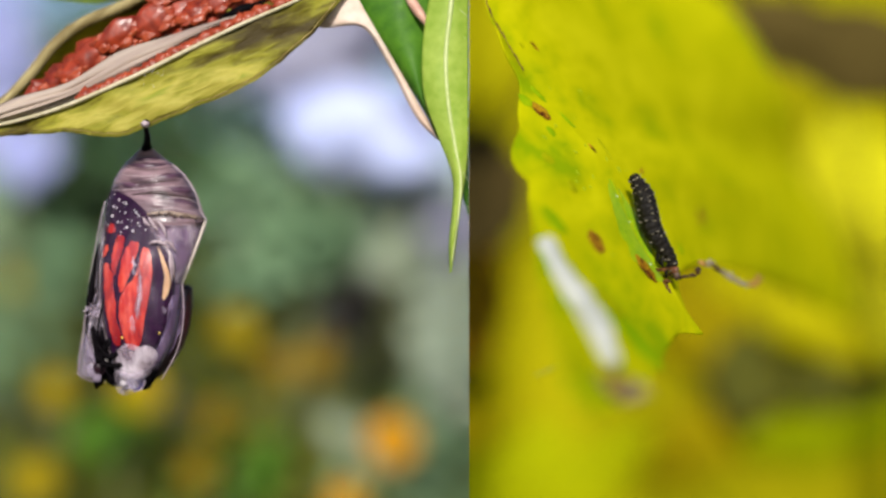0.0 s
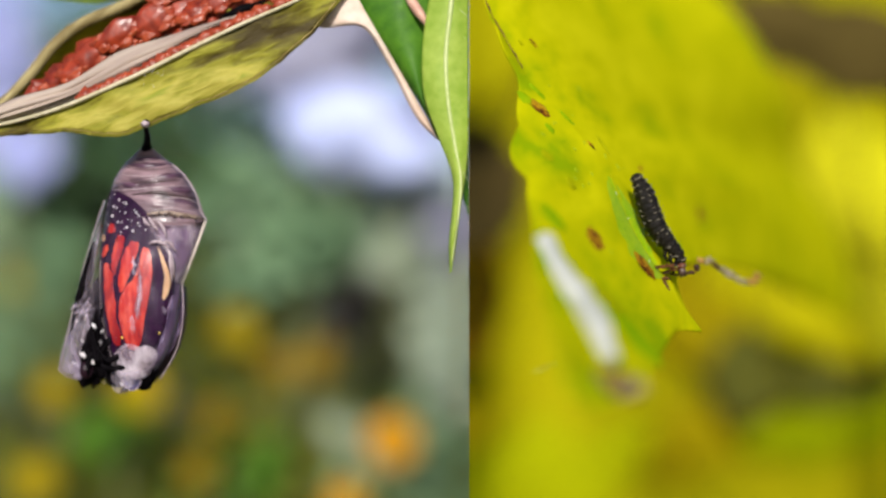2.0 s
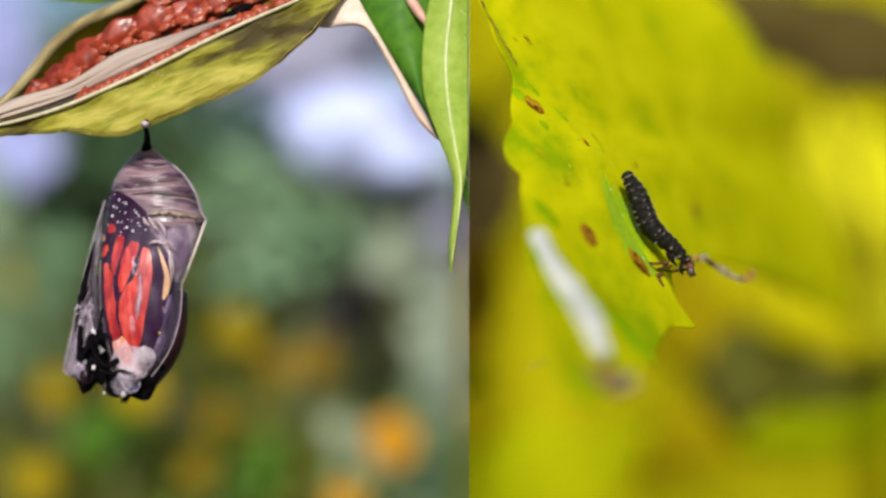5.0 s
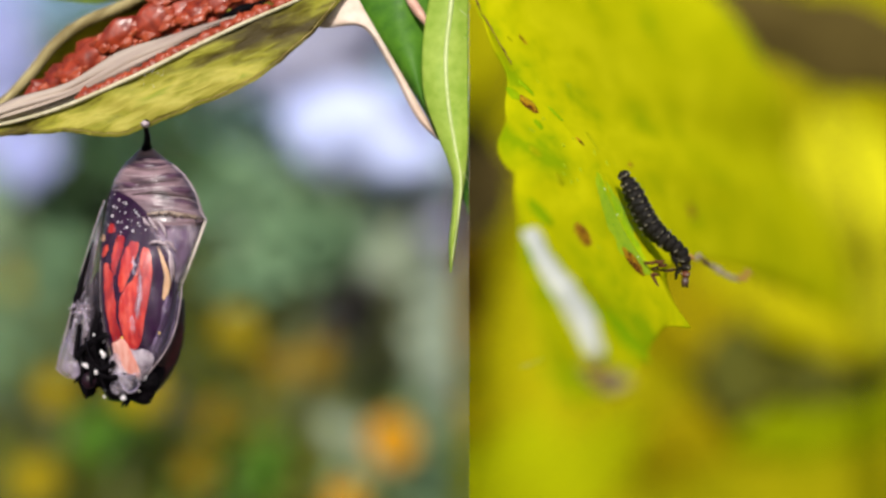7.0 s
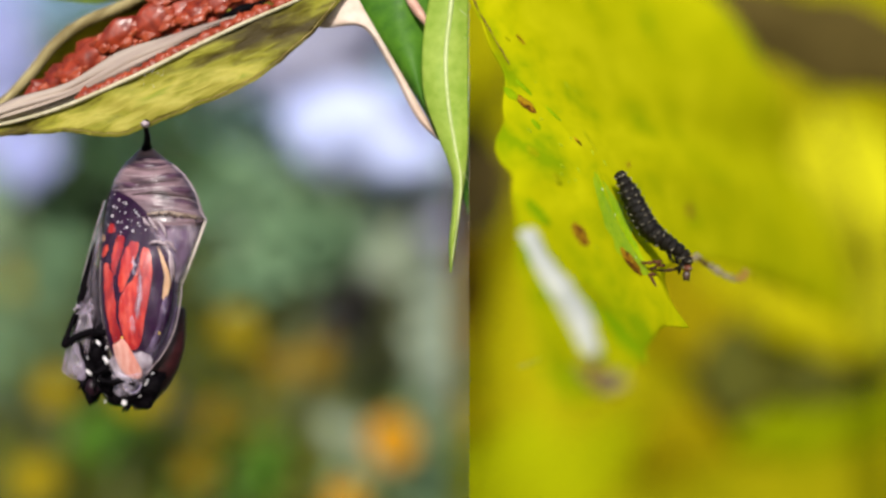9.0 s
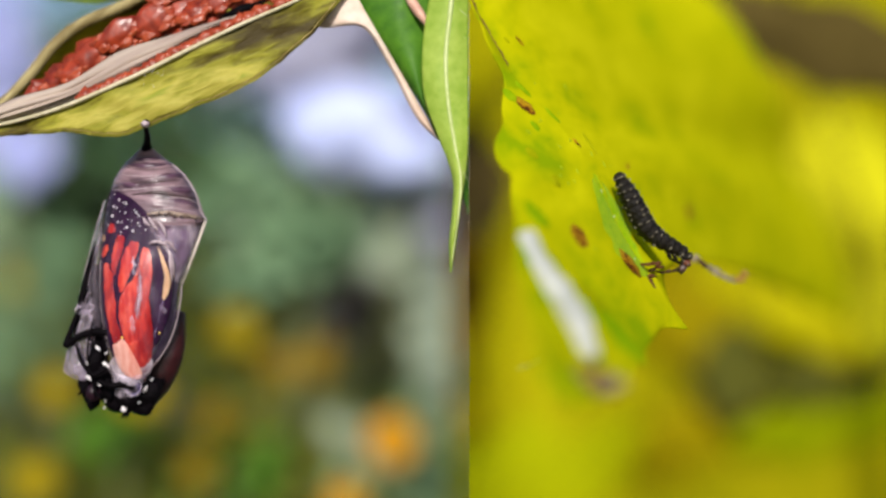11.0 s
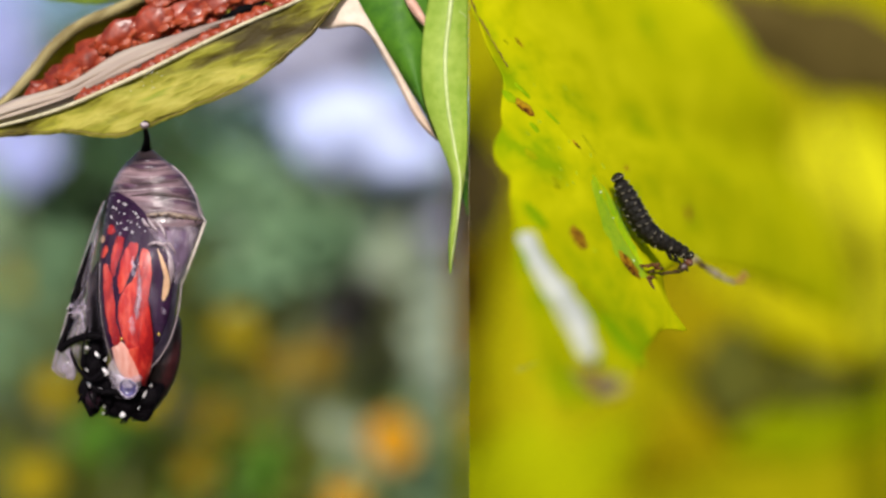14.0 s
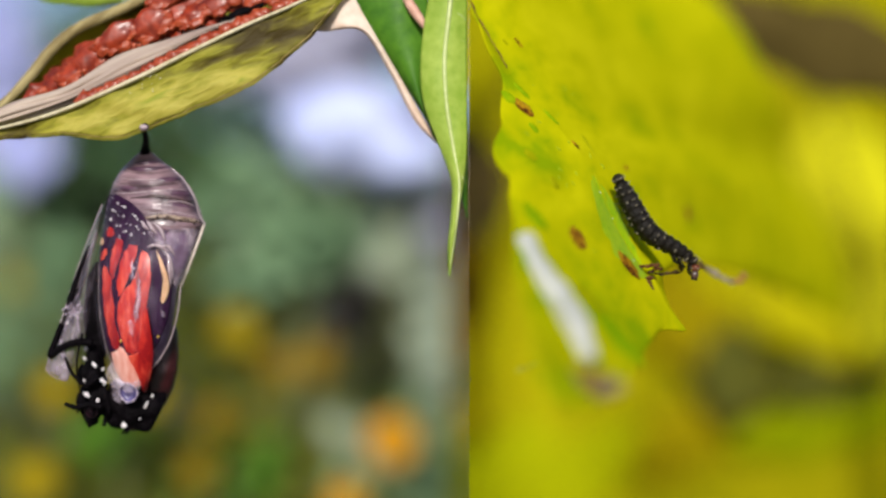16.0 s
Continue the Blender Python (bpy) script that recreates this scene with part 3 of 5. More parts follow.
def white_marks(ob, rows):
    for x, y, w, h, lean in rows:
        part("white_dot", blob(front_of(ob, x, y), (w * .68 * STEP, .00012, h * .74 * STEP), .8, int(x * 3 + y), 3, turn=Matrix.Rotation(radians(lean), 3, 'Y')), DOT, ob)


white_marks(head, [(180, 551, 5, 5, 0), (176, 567, 4, 6, -50), (192, 580, 4, 7, -35), (204, 612, 6, 10, -30), (174, 632, 5, 10, -50), (191, 644, 6, 6, 0),
                   (206, 590, 2, 5, 30), (172, 606, 2, 5, -30)])
part("eye", blob(at(179, 658, 4.2), (.0009, .0007, .0010), .12, 4, 3), EYE_BROWN, head, "dark brownish purple eye")
chin = part("chin", blob(at(232, 655, 6.5), (.0036, .0022, .0030), .5, 12, 4), BLACK, butterfly, "black lower head with white dots", at(232, 655, 6.5))
white_marks(chin, [(218, 692, 7, 6.5, 0), (257, 656, 3, 9, 30), (268, 640, 2.5, 4, 35), (186, 674, 3, 8, 8), (184, 690, 3, 3.5, 0), (246, 680, 2, 3, 40)])
rng = random.Random(17)
for i in range(9):
    p = at(rng.uniform(192, 270), rng.uniform(672, 694), 5.5)
    q = p + Vector((rng.uniform(-.0006, .0005), -.0003, -rng.uniform(.0004, .0011)))
    part("palp", tube([p, p.lerp(q, .6), q], [.00024, .0002, .00006], 6), BLACK, chin)
for i in range(8):
    p = at(rng.uniform(164, 204), rng.uniform(585, 668), 4.2)
    q = p + Vector((rng.uniform(-.0012, -.0003), -.0002, -rng.uniform(.0002, .0010)))
    part("leg_joint", tube([p, p.lerp(q, .5) + Vector((0, 0, .0002)), q], [.00026, .00022, .0001], 6), BLACK, head)
OVAL = [(220, 672), (230, 664), (243, 667), (251, 678), (247, 691), (236, 697), (226, 692), (219, 683)]
hollow = part("hollow", fan(OVAL, lambda x, y, l: at(x, y, 2.6 + l), .5, 6), EYE, tip, "bluish purple hollow of the case end", at(235, 680, 2.6))
ring = [at(*smooth(OVAL + OVAL[:1], a / 30), 2.55) for a in range(31)]
hollow_rim = part("hollow_rim", tube(ring, [.00011 + .00006 * math.sin(a * 1.7) for a in range(31)], 7), FILM_CLOUDY, tip, "milky lilac rim", at(235, 680, 2.6))


flap = part("flap", sheet(lambda u, v: at(*[p + (q - p) * u for p, q in zip(
    smooth([(189, 352), (176, 400), (163, 470), (152, 550), (140, 620), (136, 660)], v),
    smooth([(191, 352), (190, 400), (194, 470), (196, 550), (192, 620), (178, 676)], v))], 5.0 - 1.2 * math.sin(math.pi * u) + .4 * noise.noise(Vector((u * 3, v * 9, 0)))), 16, 40),
    FILM_FLAP, chrysalis, "loose clear flap of film", at(193, 342, 5))
for line, w in (([(186, 356), (172, 420), (158, 500), (148, 580), (138, 660)], .00005), ([(136, 660), (150, 671), (165, 675), (177, 675)], .00006)):
    pts = [at(*smooth(line, i / 20), 4.6) for i in range(21)]
    part("flap_edge", tube(pts, [w] * 21, 6), CASE_EDGE, flap)
for k, line in enumerate(([(183, 430), (172, 500), (163, 560), (157, 600)], [(180, 470), (170, 530), (168, 590)], [(176, 430), (160, 520), (153, 590)], [(178, 540), (166, 560), (158, 566)], [(176, 520), (166, 545), (155, 575)], [(186, 400), (178, 450), (170, 510), (166, 540)], [(158, 560), (152, 600), (150, 618)])):
    pts = [at(*smooth(line, i / 14), 4.3) for i in range(15)]
    part("dark_streak", tube(pts, [(.0002, .00032, .00036, .0002, .0002, .00016, .00024)[k] * math.sin(math.pi * (i + 1) / 16) * (1 + .7 * noise.noise(Vector((i * .8, k, 2)))) + .00003 for i in range(15)], 6), BLACK, flap)
CRUMPLE = [(154, 550), (160, 541), (170, 544), (178, 540), (182, 550), (176, 558), (168, 562), (160, 560)]
part("pale_fold", fan(CRUMPLE, lambda x, y, l: at(x, y, 4.0 - l + .5 * noise.noise(Vector((x * .11, y * .11, 2)))), .2, 8, wobble=9.0), FILM_CLOUDY, flap, "crumpled pale film")
PANEL = [(150, 566), (164, 560), (180, 566), (184, 588), (176, 604), (158, 608), (148, 590)]
part("grey_fold", fan(PANEL, lambda x, y, l: at(x, y, 4.2 - l + .4 * noise.noise(Vector((x * .09, y * .09, 6)))), .15, 8, wobble=7.0), FILM_FLAP, flap, "grey wrinkled film")
for line in ([(147, 553), (158, 546), (171, 553), (191, 546)], [(150, 561), (165, 556), (186, 563)], [(160, 536), (169, 549), (178, 566)], [(178, 530), (170, 547), (160, 570), (156, 592)], [(172, 518), (166, 534), (168, 548)], [(176, 552), (180, 572), (186, 586)]):
    pts = [at(*smooth(line, i / 10), 3.7) for i in range(11)]
    part("white_strand", tube(pts, [.00006 * (1 - .75 * i / 10) * (1 + .6 * noise.noise(Vector((i * .9, line[1][0], 0)))) + .00003 for i in range(11)], 6), FILM_CLOUDY, flap)
FLAP_TIP = [(150, 590), (160, 606), (172, 634), (179, 660), (177, 675), (164, 675), (150, 671), (137, 660), (141, 628)]
part("flap_tip", fan(FLAP_TIP, lambda x, y, l: at(x, y, 4.2 - l + .3 * noise.noise(Vector((x * .08, y * .08, 4)))), .5, 8), FILM_TIP, flap, "cloudy lilac tip of the flap")


def limb(name, line, r0, r1, d, label, parent=butterfly):
    pts = [at(x, y, d) for x, y in line]
    return part(name, tube(pts, [r0 + (r1 - r0) * i / (len(pts) - 1) for i in range(len(pts))], 8, 24), BLACK, parent, label, pts[0])


foreleg = limb("leg", [(188, 588), (160, 588), (132, 598), (113, 612), (120, 590), (133, 555)], .0005, .0003, 3.4, "bent black leg")
midleg = limb("leg", [(186, 640), (164, 652), (150, 640), (140, 622), (134, 596)], .00036, .00016, 2.6, "thin black leg")
lowleg = limb("leg", [(205, 690), (182, 684), (160, 688), (140, 680)], .00044, .00026, 2.8, "thin black leg")
feeler = limb("antenna", [(160, 560), (150, 610), (154, 650), (166, 690), (180, 706)], .00014, .0001, 3.0, "thin black antenna")
mouth = limb("proboscis", [(200, 660), (196, 690), (192, 712)], .0003, .00022, 5.0, "short black mouth part")

# the plant that bears the pod
plant = thing("milkweed_plant", (at(-330, 441, 20).x, .02, 0), "pod-bearing plant with narrow green leaves", "plant")
part("stem", tube([Vector((at(-330, 441, 20).x, .02, -.02)), at(-320, 900, 20), at(-330, 300, 20), at(-300, -150, 20), at(-60, -330, 18), at(300, -330, 14), at(600, -200, 10), at(740, -60, 6)],
                  [.004, .0035, .003, .0026, .0022, .002, .0016, .0010], 10, 60), STEM, plant, "long green stem")
part("stalk", tube([at(-318, 330, 20), at(-240, 290, 14), at(-150, 250, 9), at(-70, 222, 5)], [.0018, .0013, .0012, .0014], 10, 20), STEM, plant, "short pod stalk")
part("stalk", tube([at(700, -70, 6), at(722, -10, 4), at(740, 20, 3.2), at(758, 46, 3)], [.0007, .0006, .0006, .0003], 8, 16), STALK, plant, "pink leaf stalk")

FRONT_RIM = [(-80, 232), (0, 221), (110, 190), (240, 134), (330, 90), (430, 42), (540, -6), (640, -60)]
BELLY = [(-80, 234), (0, 230), (110, 214), (240, 178), (330, 142), (430, 96), (530, 36), (642, -58)]
BOTTOM = [(-80, 236), (0, 241), (110, 233), (215, 236), (330, 192), (440, 144), (545, 62), (644, -56)]
BACK_WALL = [(-80, 230), (0, 210), (70, 150), (160, 90), (260, 40), (380, 0), (500, -40), (640, -62)]
BACK_RIM = [(-80, 226), (0, 184), (50, 136), (94, 82), (146, 42), (238, 2), (346, -56), (640, -64)]


def husk(u, v):
    lines = [(FRONT_RIM, -.6), (BELLY, -.4), ([(x, y - 5) for x, y in BOTTOM], -.4), ([(x, y - 8) for x, y in BOTTOM], 1.2), ([(x, y - 22) for x, y in BOTTOM], 7), (BACK_WALL, 15), (BACK_RIM, 10)]
    f = math.sin(math.pi * min(max(u, 0), 1)) ** .5
    ring = [(*smooth(l, u), 5 + (d - 5) * f) for l, d in lines]
    x, y, d = smooth(ring, v)
    d += .5 * noise.noise(Vector((x * .012, y * .03, 1)))
    if v < .55:
        y += (3 * noise.noise(Vector((x * .03, 0, 7))) + 2 * noise.noise(Vector((x * .09, 0, 3)))) * min(1, v * 5)
    return at(x, y, d)


pod = part("seed_pod", sheet(husk, 90, 60, .0004), HUSK, plant, "yellow-green split seed pod full of seeds", at(-70, 224, 5))
for line, d0, w in ((FRONT_RIM, -.6, .00026), (BACK_RIM, 10, .0008)):
    pts = [at(*smooth(line, i / 50), 5 + (d0 - 5) * math.sin(math.pi * i / 50) ** .5 - .3) for i in range(51)]
    part("rim", tube(pts, [w * (.5 + .5 * math.sin(math.pi * i / 50)) for i in range(51)], 6), RIM_PALE if d0 < 0 else RIM, pod, "pale dry rim")


rng = random.Random(12)
low_edge = [min((husk(.12 + .8 * i / 80, .26 + .01 * j) for j in range(16)), key=lambda p: (p.z - EYE_HEIGHT) / (1 + p.y / LENS_TO_FOCUS)) for i in range(81)]
part("lower_edge", tube(low_edge, [.00009 + .00008 * noise.noise(Vector((i * .35, 0, 5))) for i in range(81)], 6), HUSK_EDGE, pod, "ragged tan lower edge")
for i in range(15):
    u, v = rng.gauss(.455, .025), rng.uniform(.03, .13)
    r = rng.uniform(.00003, .00008)
    part("speck", blob(husk(u, v) - Vector((0, .0004, 0)), (r, r * .5, r), .3, i, 1), SILK, pod)


def septum(u, v):
    top = smooth([(-70, 222), (20, 176), (120, 146), (210, 92), (290, 66), (370, 40), (424, 27)], u)
    low = smooth([(-70, 233), (20, 216), (120, 183), (210, 145), (290, 100), (370, 56), (426, 29)], u)
    x, y = (a + (b - a) * v for a, b in zip(top, low))
    return at(x, y, 3.4 - 1.0 * math.sin(math.pi * v) + .5 * noise.noise(Vector((u * 4, v * 8, 3))))


part("septum", sheet(septum, 60, 16, .0003), SEPTUM, pod, "pale papery middle strip")
rng = random.Random(21)
for i in range(60):
    u = .10 + .86 * (i / 70)
    top, low = smooth(BACK_RIM, u * .93), smooth([(-70, 222), (20, 180), (120, 152), (210, 100), (290, 72), (380, 40), (460, 4), (560, -34)], u * .95)
    f = rng.uniform(.56, 1.0)
    x, y = top[0] + (low[0] - top[0]) * f + rng.uniform(-6, 6), top[1] + (low[1] - top[1]) * f
    if 385 < x < 470 and y > 8 or x < 62:
        continue
    s = rng.uniform(.7, 1.0) * (.5 + .5 * min(1, u * 3))
    part("seed", blob(at(x, y, 9.0 - 2.4 * f), (.0026 * s, .0008 * s, .0016 * s), .45, i, 3, turn=Euler((rng.uniform(-.5, .5), rng.uniform(-.9, .2), rng.uniform(-.5, .5))).to_matrix()), SEED, pod)
for i, (x, y, w, h, lean) in enumerate(((126, 128, 26, 20, -30), (158, 98, 36, 24, -34), (207, 62, 40, 25, -36), (240, 66, 24, 14, -30), (270, 38, 40, 29, -32), (308, 22, 36, 26, -30), (345, 22, 26, 20, -25), (335, -6, 40, 22, -25),
                                      (385, 2, 40, 20, -20), (430, -4, 40, 16, -18), (480, -12, 36, 16, -18), (100, 150, 24, 18, -30), (300, -14, 40, 22, -30))):
    turn = Matrix.Rotation(radians(-lean), 3, 'Y').transposed() @ Matrix.Rotation(rng.uniform(-.35, .1), 3, 'X')
    c = at(x, y, 5.4 + .6 * (i % 2) + .3 * (y < 10))
    seed = part("seed", blob(c, (w * STEP * 1.08, .0006, h * STEP * 1.0), .3, i, 3, turn=turn), SEED, pod, "dark red flat seed")
    bm = bmesh.new()
    for k in range(9):
        a = radians(rng.uniform(-40, 215)) + math.pi
        f = rng.uniform(.72, .98)
        q = rng.uniform(.0003, .0007)
        blob(c + turn @ Vector((w * STEP * f * math.cos(a), -.0003 * rng.random() - .0001, h * STEP * f * math.sin(a))), (q * 1.6, q * .5, q * .9), .5, k, 3, bm, turn)
    part("seed_rim", bm, SEED_RIM, seed, "knobbly orange-red margin")
# black lump put in for the shadowed hollow between seeds and rim
part("seed", blob(at(428, 20, 5.5), (.0028, .0008, .0006), .4, 3, 3, turn=Matrix.Rotation(radians(22), 3, 'Y').transposed()), BLACK, pod, "black lump standing in for the shaded hollow")
for i in range(56):
    u = .33 + .55 * i / 56
    a, b = smooth([(-70, 232), (20, 212), (120, 176), (210, 142), (290, 100), (380, 52), (470, 12), (566, -36)], u), smooth(FRONT_RIM, u)
    f = rng.uniform(.15, .8)
    x, y = a[0] + (b[0] - a[0]) * f, a[1] + (b[1] - a[1]) * f
    s = rng.uniform(.5, .8)
    part("seed", blob(at(x, y, 2.2), (.0014 * s, .0006 * s, .0009 * s), .6, i, 2, turn=Euler((0, rng.uniform(-.9, .1), 0)).to_matrix()), SEED_RIM, pod)


def blade(left, right, d, curl=1.2):
    def fn(u, v):
        a, b = smooth(left, v), smooth(right, v)
        x, y = a[0] + (b[0] - a[0]) * u, a[1] + (b[1] - a[1]) * u
        return at(x, y, d - curl * math.sin(math.pi * u) + .35 * noise.noise(Vector((x * .02, y * .012, d))))
    return sheet(fn, 20, 50, .00018)


leaf = part("leaf", blade([(606, -40), (640, 20), (688, 92), (722, 150), (752, 200), (776, 246)], [(740, -70), (760, 0), (758, 90), (756, 150), (764, 205), (778, 248)], 5), LEAF_DARK, plant, "dark green narrow leaf with a pale margin")
part("leaf_margin", blade([(556, -30), (560, 46), (640, 48), (688, 116), (735, 206), (774, 248)], [(612, -46), (640, 8), (664, 50), (704, 118), (746, 192), (778, 246)], 4.2, .5), LEAF_BACK, leaf, "pale pink curled underside")
leaf = part("leaf", blade([(772, -60), (757, 10), (747, 90), (750, 170), (775, 242), (800, 312), (800, 370), (794, 430), (796, 482)], [(829, -60), (829, 10), (829, 90), (829, 180), (829, 260), (823, 320), (815, 370), (808, 430), (799, 483)], 2.2, .7), LEAF_LIGHT, plant, "light green narrow drooping leaf")
rib = [(806, -60), (797, 20), (789, 100), (793, 180), (805, 256), (815, 318), (812, 372), (804, 430), (797, 480)]
part("rib", tube([at(*smooth(rib, i / 40), 1.35 + .5 * (i / 40)) for i in range(41)], [.00028 * (1 - .6 * i / 40) for i in range(41)], 8), LEAF_RIB, leaf, "pale raised midrib")
for i in range(9):
    x, y = smooth(rib, .12 + .06 * i)
    for side in (-1, 1):
        pts = [at(min(x + side * 38 * f * (1 - i * .07), 828), y + 26 * f - 10, 1.7 + .5 * f) for f in (0, .3, .6, .9)]
        part("side_vein", tube(pts, [.00007, .00006, .00005, .00003], 5), LEAF_RIB, leaf)
part("leaf", blade([(826, 180), (820, 250), (816, 310), (820, 350), (829, 376)], [(829.5, 180), (829.5, 250), (829.5, 310), (829.5, 350), (829.6, 380)], 6, .2), LEAF_DARK, plant, "dark green leaf behind")

part("leaf", blade([(40, -60), (70, -8), (120, 2), (170, 6), (215, -2)], [(240, -70), (240, -50), (240, -40), (236, -30), (230, -10)], 16, .8), LEAF_LIGHT, plant, "light green leaf behind the pod")

# ---- far plants beside the chrysalis ----
def bush(name, x, y, d, w, h, tone, count, length, seed, label):
    """A leafy plant whose crown is centred on the line of sight (x, y), d millimetres behind the focus."""
    rng = random.Random(seed)
    c = at(x, y, d)
    k = STEP * (1 + d * .001 / LENS_TO_FOCUS)
    ob = thing(name, (c.x, c.y, 0), label, "plant", "plants behind the chrysalis")
    bm = tube([Vector((c.x + .01, c.y, -.02)), Vector((c.x - .006, c.y + .01, c.z * .5)), c], [.004, .003, .0015], 7, 8)
    for _ in range(4):
        e = c + Vector((rng.uniform(-1, 1) * w * k * .8, rng.uniform(-1, 1) * w * k * .5, rng.uniform(-.3, .8) * h * k))
        tube([Vector((c.x, c.y, c.z - h * k * .7)), (c + e) / 2 - Vector((0, 0, .01)), e], [.002, .0015, .0007], 6, bm=bm)
    part("stem", bm, STEM, ob)
    part("crown", leaf_bits(bmesh.new(), c, (w * k, w * k * .7, h * k), count, length, rng, sunward=tone in ("sky_gap", "lilac", "blue", "pale")), TONES[tone], ob)


def sky_gap(x, y, d, w, h, count, seed):
    """A round, dense clump of broad sun-facing petals that stands in for a bright gap of sky."""
    rng = random.Random(seed)
    c = at(x, y, d)
    k = STEP * (1 + d * .001 / LENS_TO_FOCUS)
    ob = thing("blossom_bush", (c.x, c.y, 0), "dense lilac-white clump standing in for a bright sky gap", "plant", "plants behind the chrysalis")
    part("stem", tube([Vector((c.x + .01, c.y + .03, -.02)), Vector((c.x - .006, c.y + .03, c.z * .5)), c + Vector((0, .02, 0))], [.004, .003, .002], 7, 8), STEM, ob)
    bm = bmesh.new()
    for _ in range(count):
        a, r = rng.uniform(0, math.tau), rng.random() ** .6
        p = c + Vector((w * k * r * math.cos(a), .03 * r * r + rng.uniform(-.006, .006), h * k * r * math.sin(a)))
        q = Euler((1.25 + rng.gauss(0, .25), 0, rng.gauss(0, .3))).to_matrix() @ Matrix.Rotation(rng.uniform(0, math.tau), 3, 'Z')
        n = .009 * rng.uniform(.7, 1.3)
        v = [bm.verts.new(p + q @ Vector((n * u, n * e, .15 * n * (u * u + e * e)))) for u, e in ((0, -1), (.7, -.3), (.6, .6), (0, 1), (-.6, .6), (-.7, -.3))]
        bm.faces.new(v)
    part("petals", bm, TONES["sky_gap"], ob)


# pale clumps put where bright sky shows between the plants
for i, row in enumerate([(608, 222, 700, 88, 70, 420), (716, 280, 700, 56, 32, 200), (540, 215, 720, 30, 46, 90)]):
    sky_gap(*row, i + 300)
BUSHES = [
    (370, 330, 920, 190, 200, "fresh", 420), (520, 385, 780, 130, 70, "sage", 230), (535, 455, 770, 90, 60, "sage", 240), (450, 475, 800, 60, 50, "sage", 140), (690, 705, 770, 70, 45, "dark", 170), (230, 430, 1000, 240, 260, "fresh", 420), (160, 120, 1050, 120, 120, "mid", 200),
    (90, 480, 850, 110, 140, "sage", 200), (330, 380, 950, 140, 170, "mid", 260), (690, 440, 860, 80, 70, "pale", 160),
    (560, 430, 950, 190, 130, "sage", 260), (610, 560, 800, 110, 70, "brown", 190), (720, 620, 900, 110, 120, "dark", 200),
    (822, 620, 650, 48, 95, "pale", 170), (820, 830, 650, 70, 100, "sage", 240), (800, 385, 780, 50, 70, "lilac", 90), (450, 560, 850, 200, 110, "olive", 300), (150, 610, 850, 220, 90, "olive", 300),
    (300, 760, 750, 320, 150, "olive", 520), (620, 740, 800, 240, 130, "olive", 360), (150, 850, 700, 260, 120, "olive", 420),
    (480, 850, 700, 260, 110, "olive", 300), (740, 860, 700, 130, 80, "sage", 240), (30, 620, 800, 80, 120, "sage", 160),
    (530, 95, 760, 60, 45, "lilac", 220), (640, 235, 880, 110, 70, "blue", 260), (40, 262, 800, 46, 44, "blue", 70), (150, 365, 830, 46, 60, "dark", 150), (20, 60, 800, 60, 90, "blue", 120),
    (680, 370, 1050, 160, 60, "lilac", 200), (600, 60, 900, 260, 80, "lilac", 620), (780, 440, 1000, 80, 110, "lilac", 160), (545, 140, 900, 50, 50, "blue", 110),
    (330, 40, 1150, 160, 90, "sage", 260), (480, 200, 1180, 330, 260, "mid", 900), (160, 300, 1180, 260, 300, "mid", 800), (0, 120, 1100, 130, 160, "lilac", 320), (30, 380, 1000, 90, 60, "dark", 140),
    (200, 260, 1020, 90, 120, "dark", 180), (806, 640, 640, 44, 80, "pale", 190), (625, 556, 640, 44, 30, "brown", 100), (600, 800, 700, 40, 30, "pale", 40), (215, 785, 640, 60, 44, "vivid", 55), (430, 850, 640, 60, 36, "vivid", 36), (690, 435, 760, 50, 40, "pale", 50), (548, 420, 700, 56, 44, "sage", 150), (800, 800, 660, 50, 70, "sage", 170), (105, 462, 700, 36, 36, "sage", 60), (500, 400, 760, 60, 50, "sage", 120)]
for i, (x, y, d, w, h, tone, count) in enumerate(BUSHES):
    bush({"lilac": "lavender_bush", "sage": "sage_bush", "pale": "sage_bush", "brown": "dry_bush", "sky_gap": "blossom_bush", "blue": "blossom_bush"}.get(tone, "garden_bush"), x, y, d, w, h, tone, count, .022, i + 40,
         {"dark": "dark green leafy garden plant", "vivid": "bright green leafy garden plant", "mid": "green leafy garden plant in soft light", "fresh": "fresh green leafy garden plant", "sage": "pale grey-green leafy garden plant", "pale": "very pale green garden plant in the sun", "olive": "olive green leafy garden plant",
          "lilac": "garden plant with misty haze put into its greyish lilac colour", "brown": "dark brownish garden plant", "blue": "pale blue-lilac clump standing in for bright sky", "sky_gap": "pale lilac-white clump standing in for bright sky"}[tone])


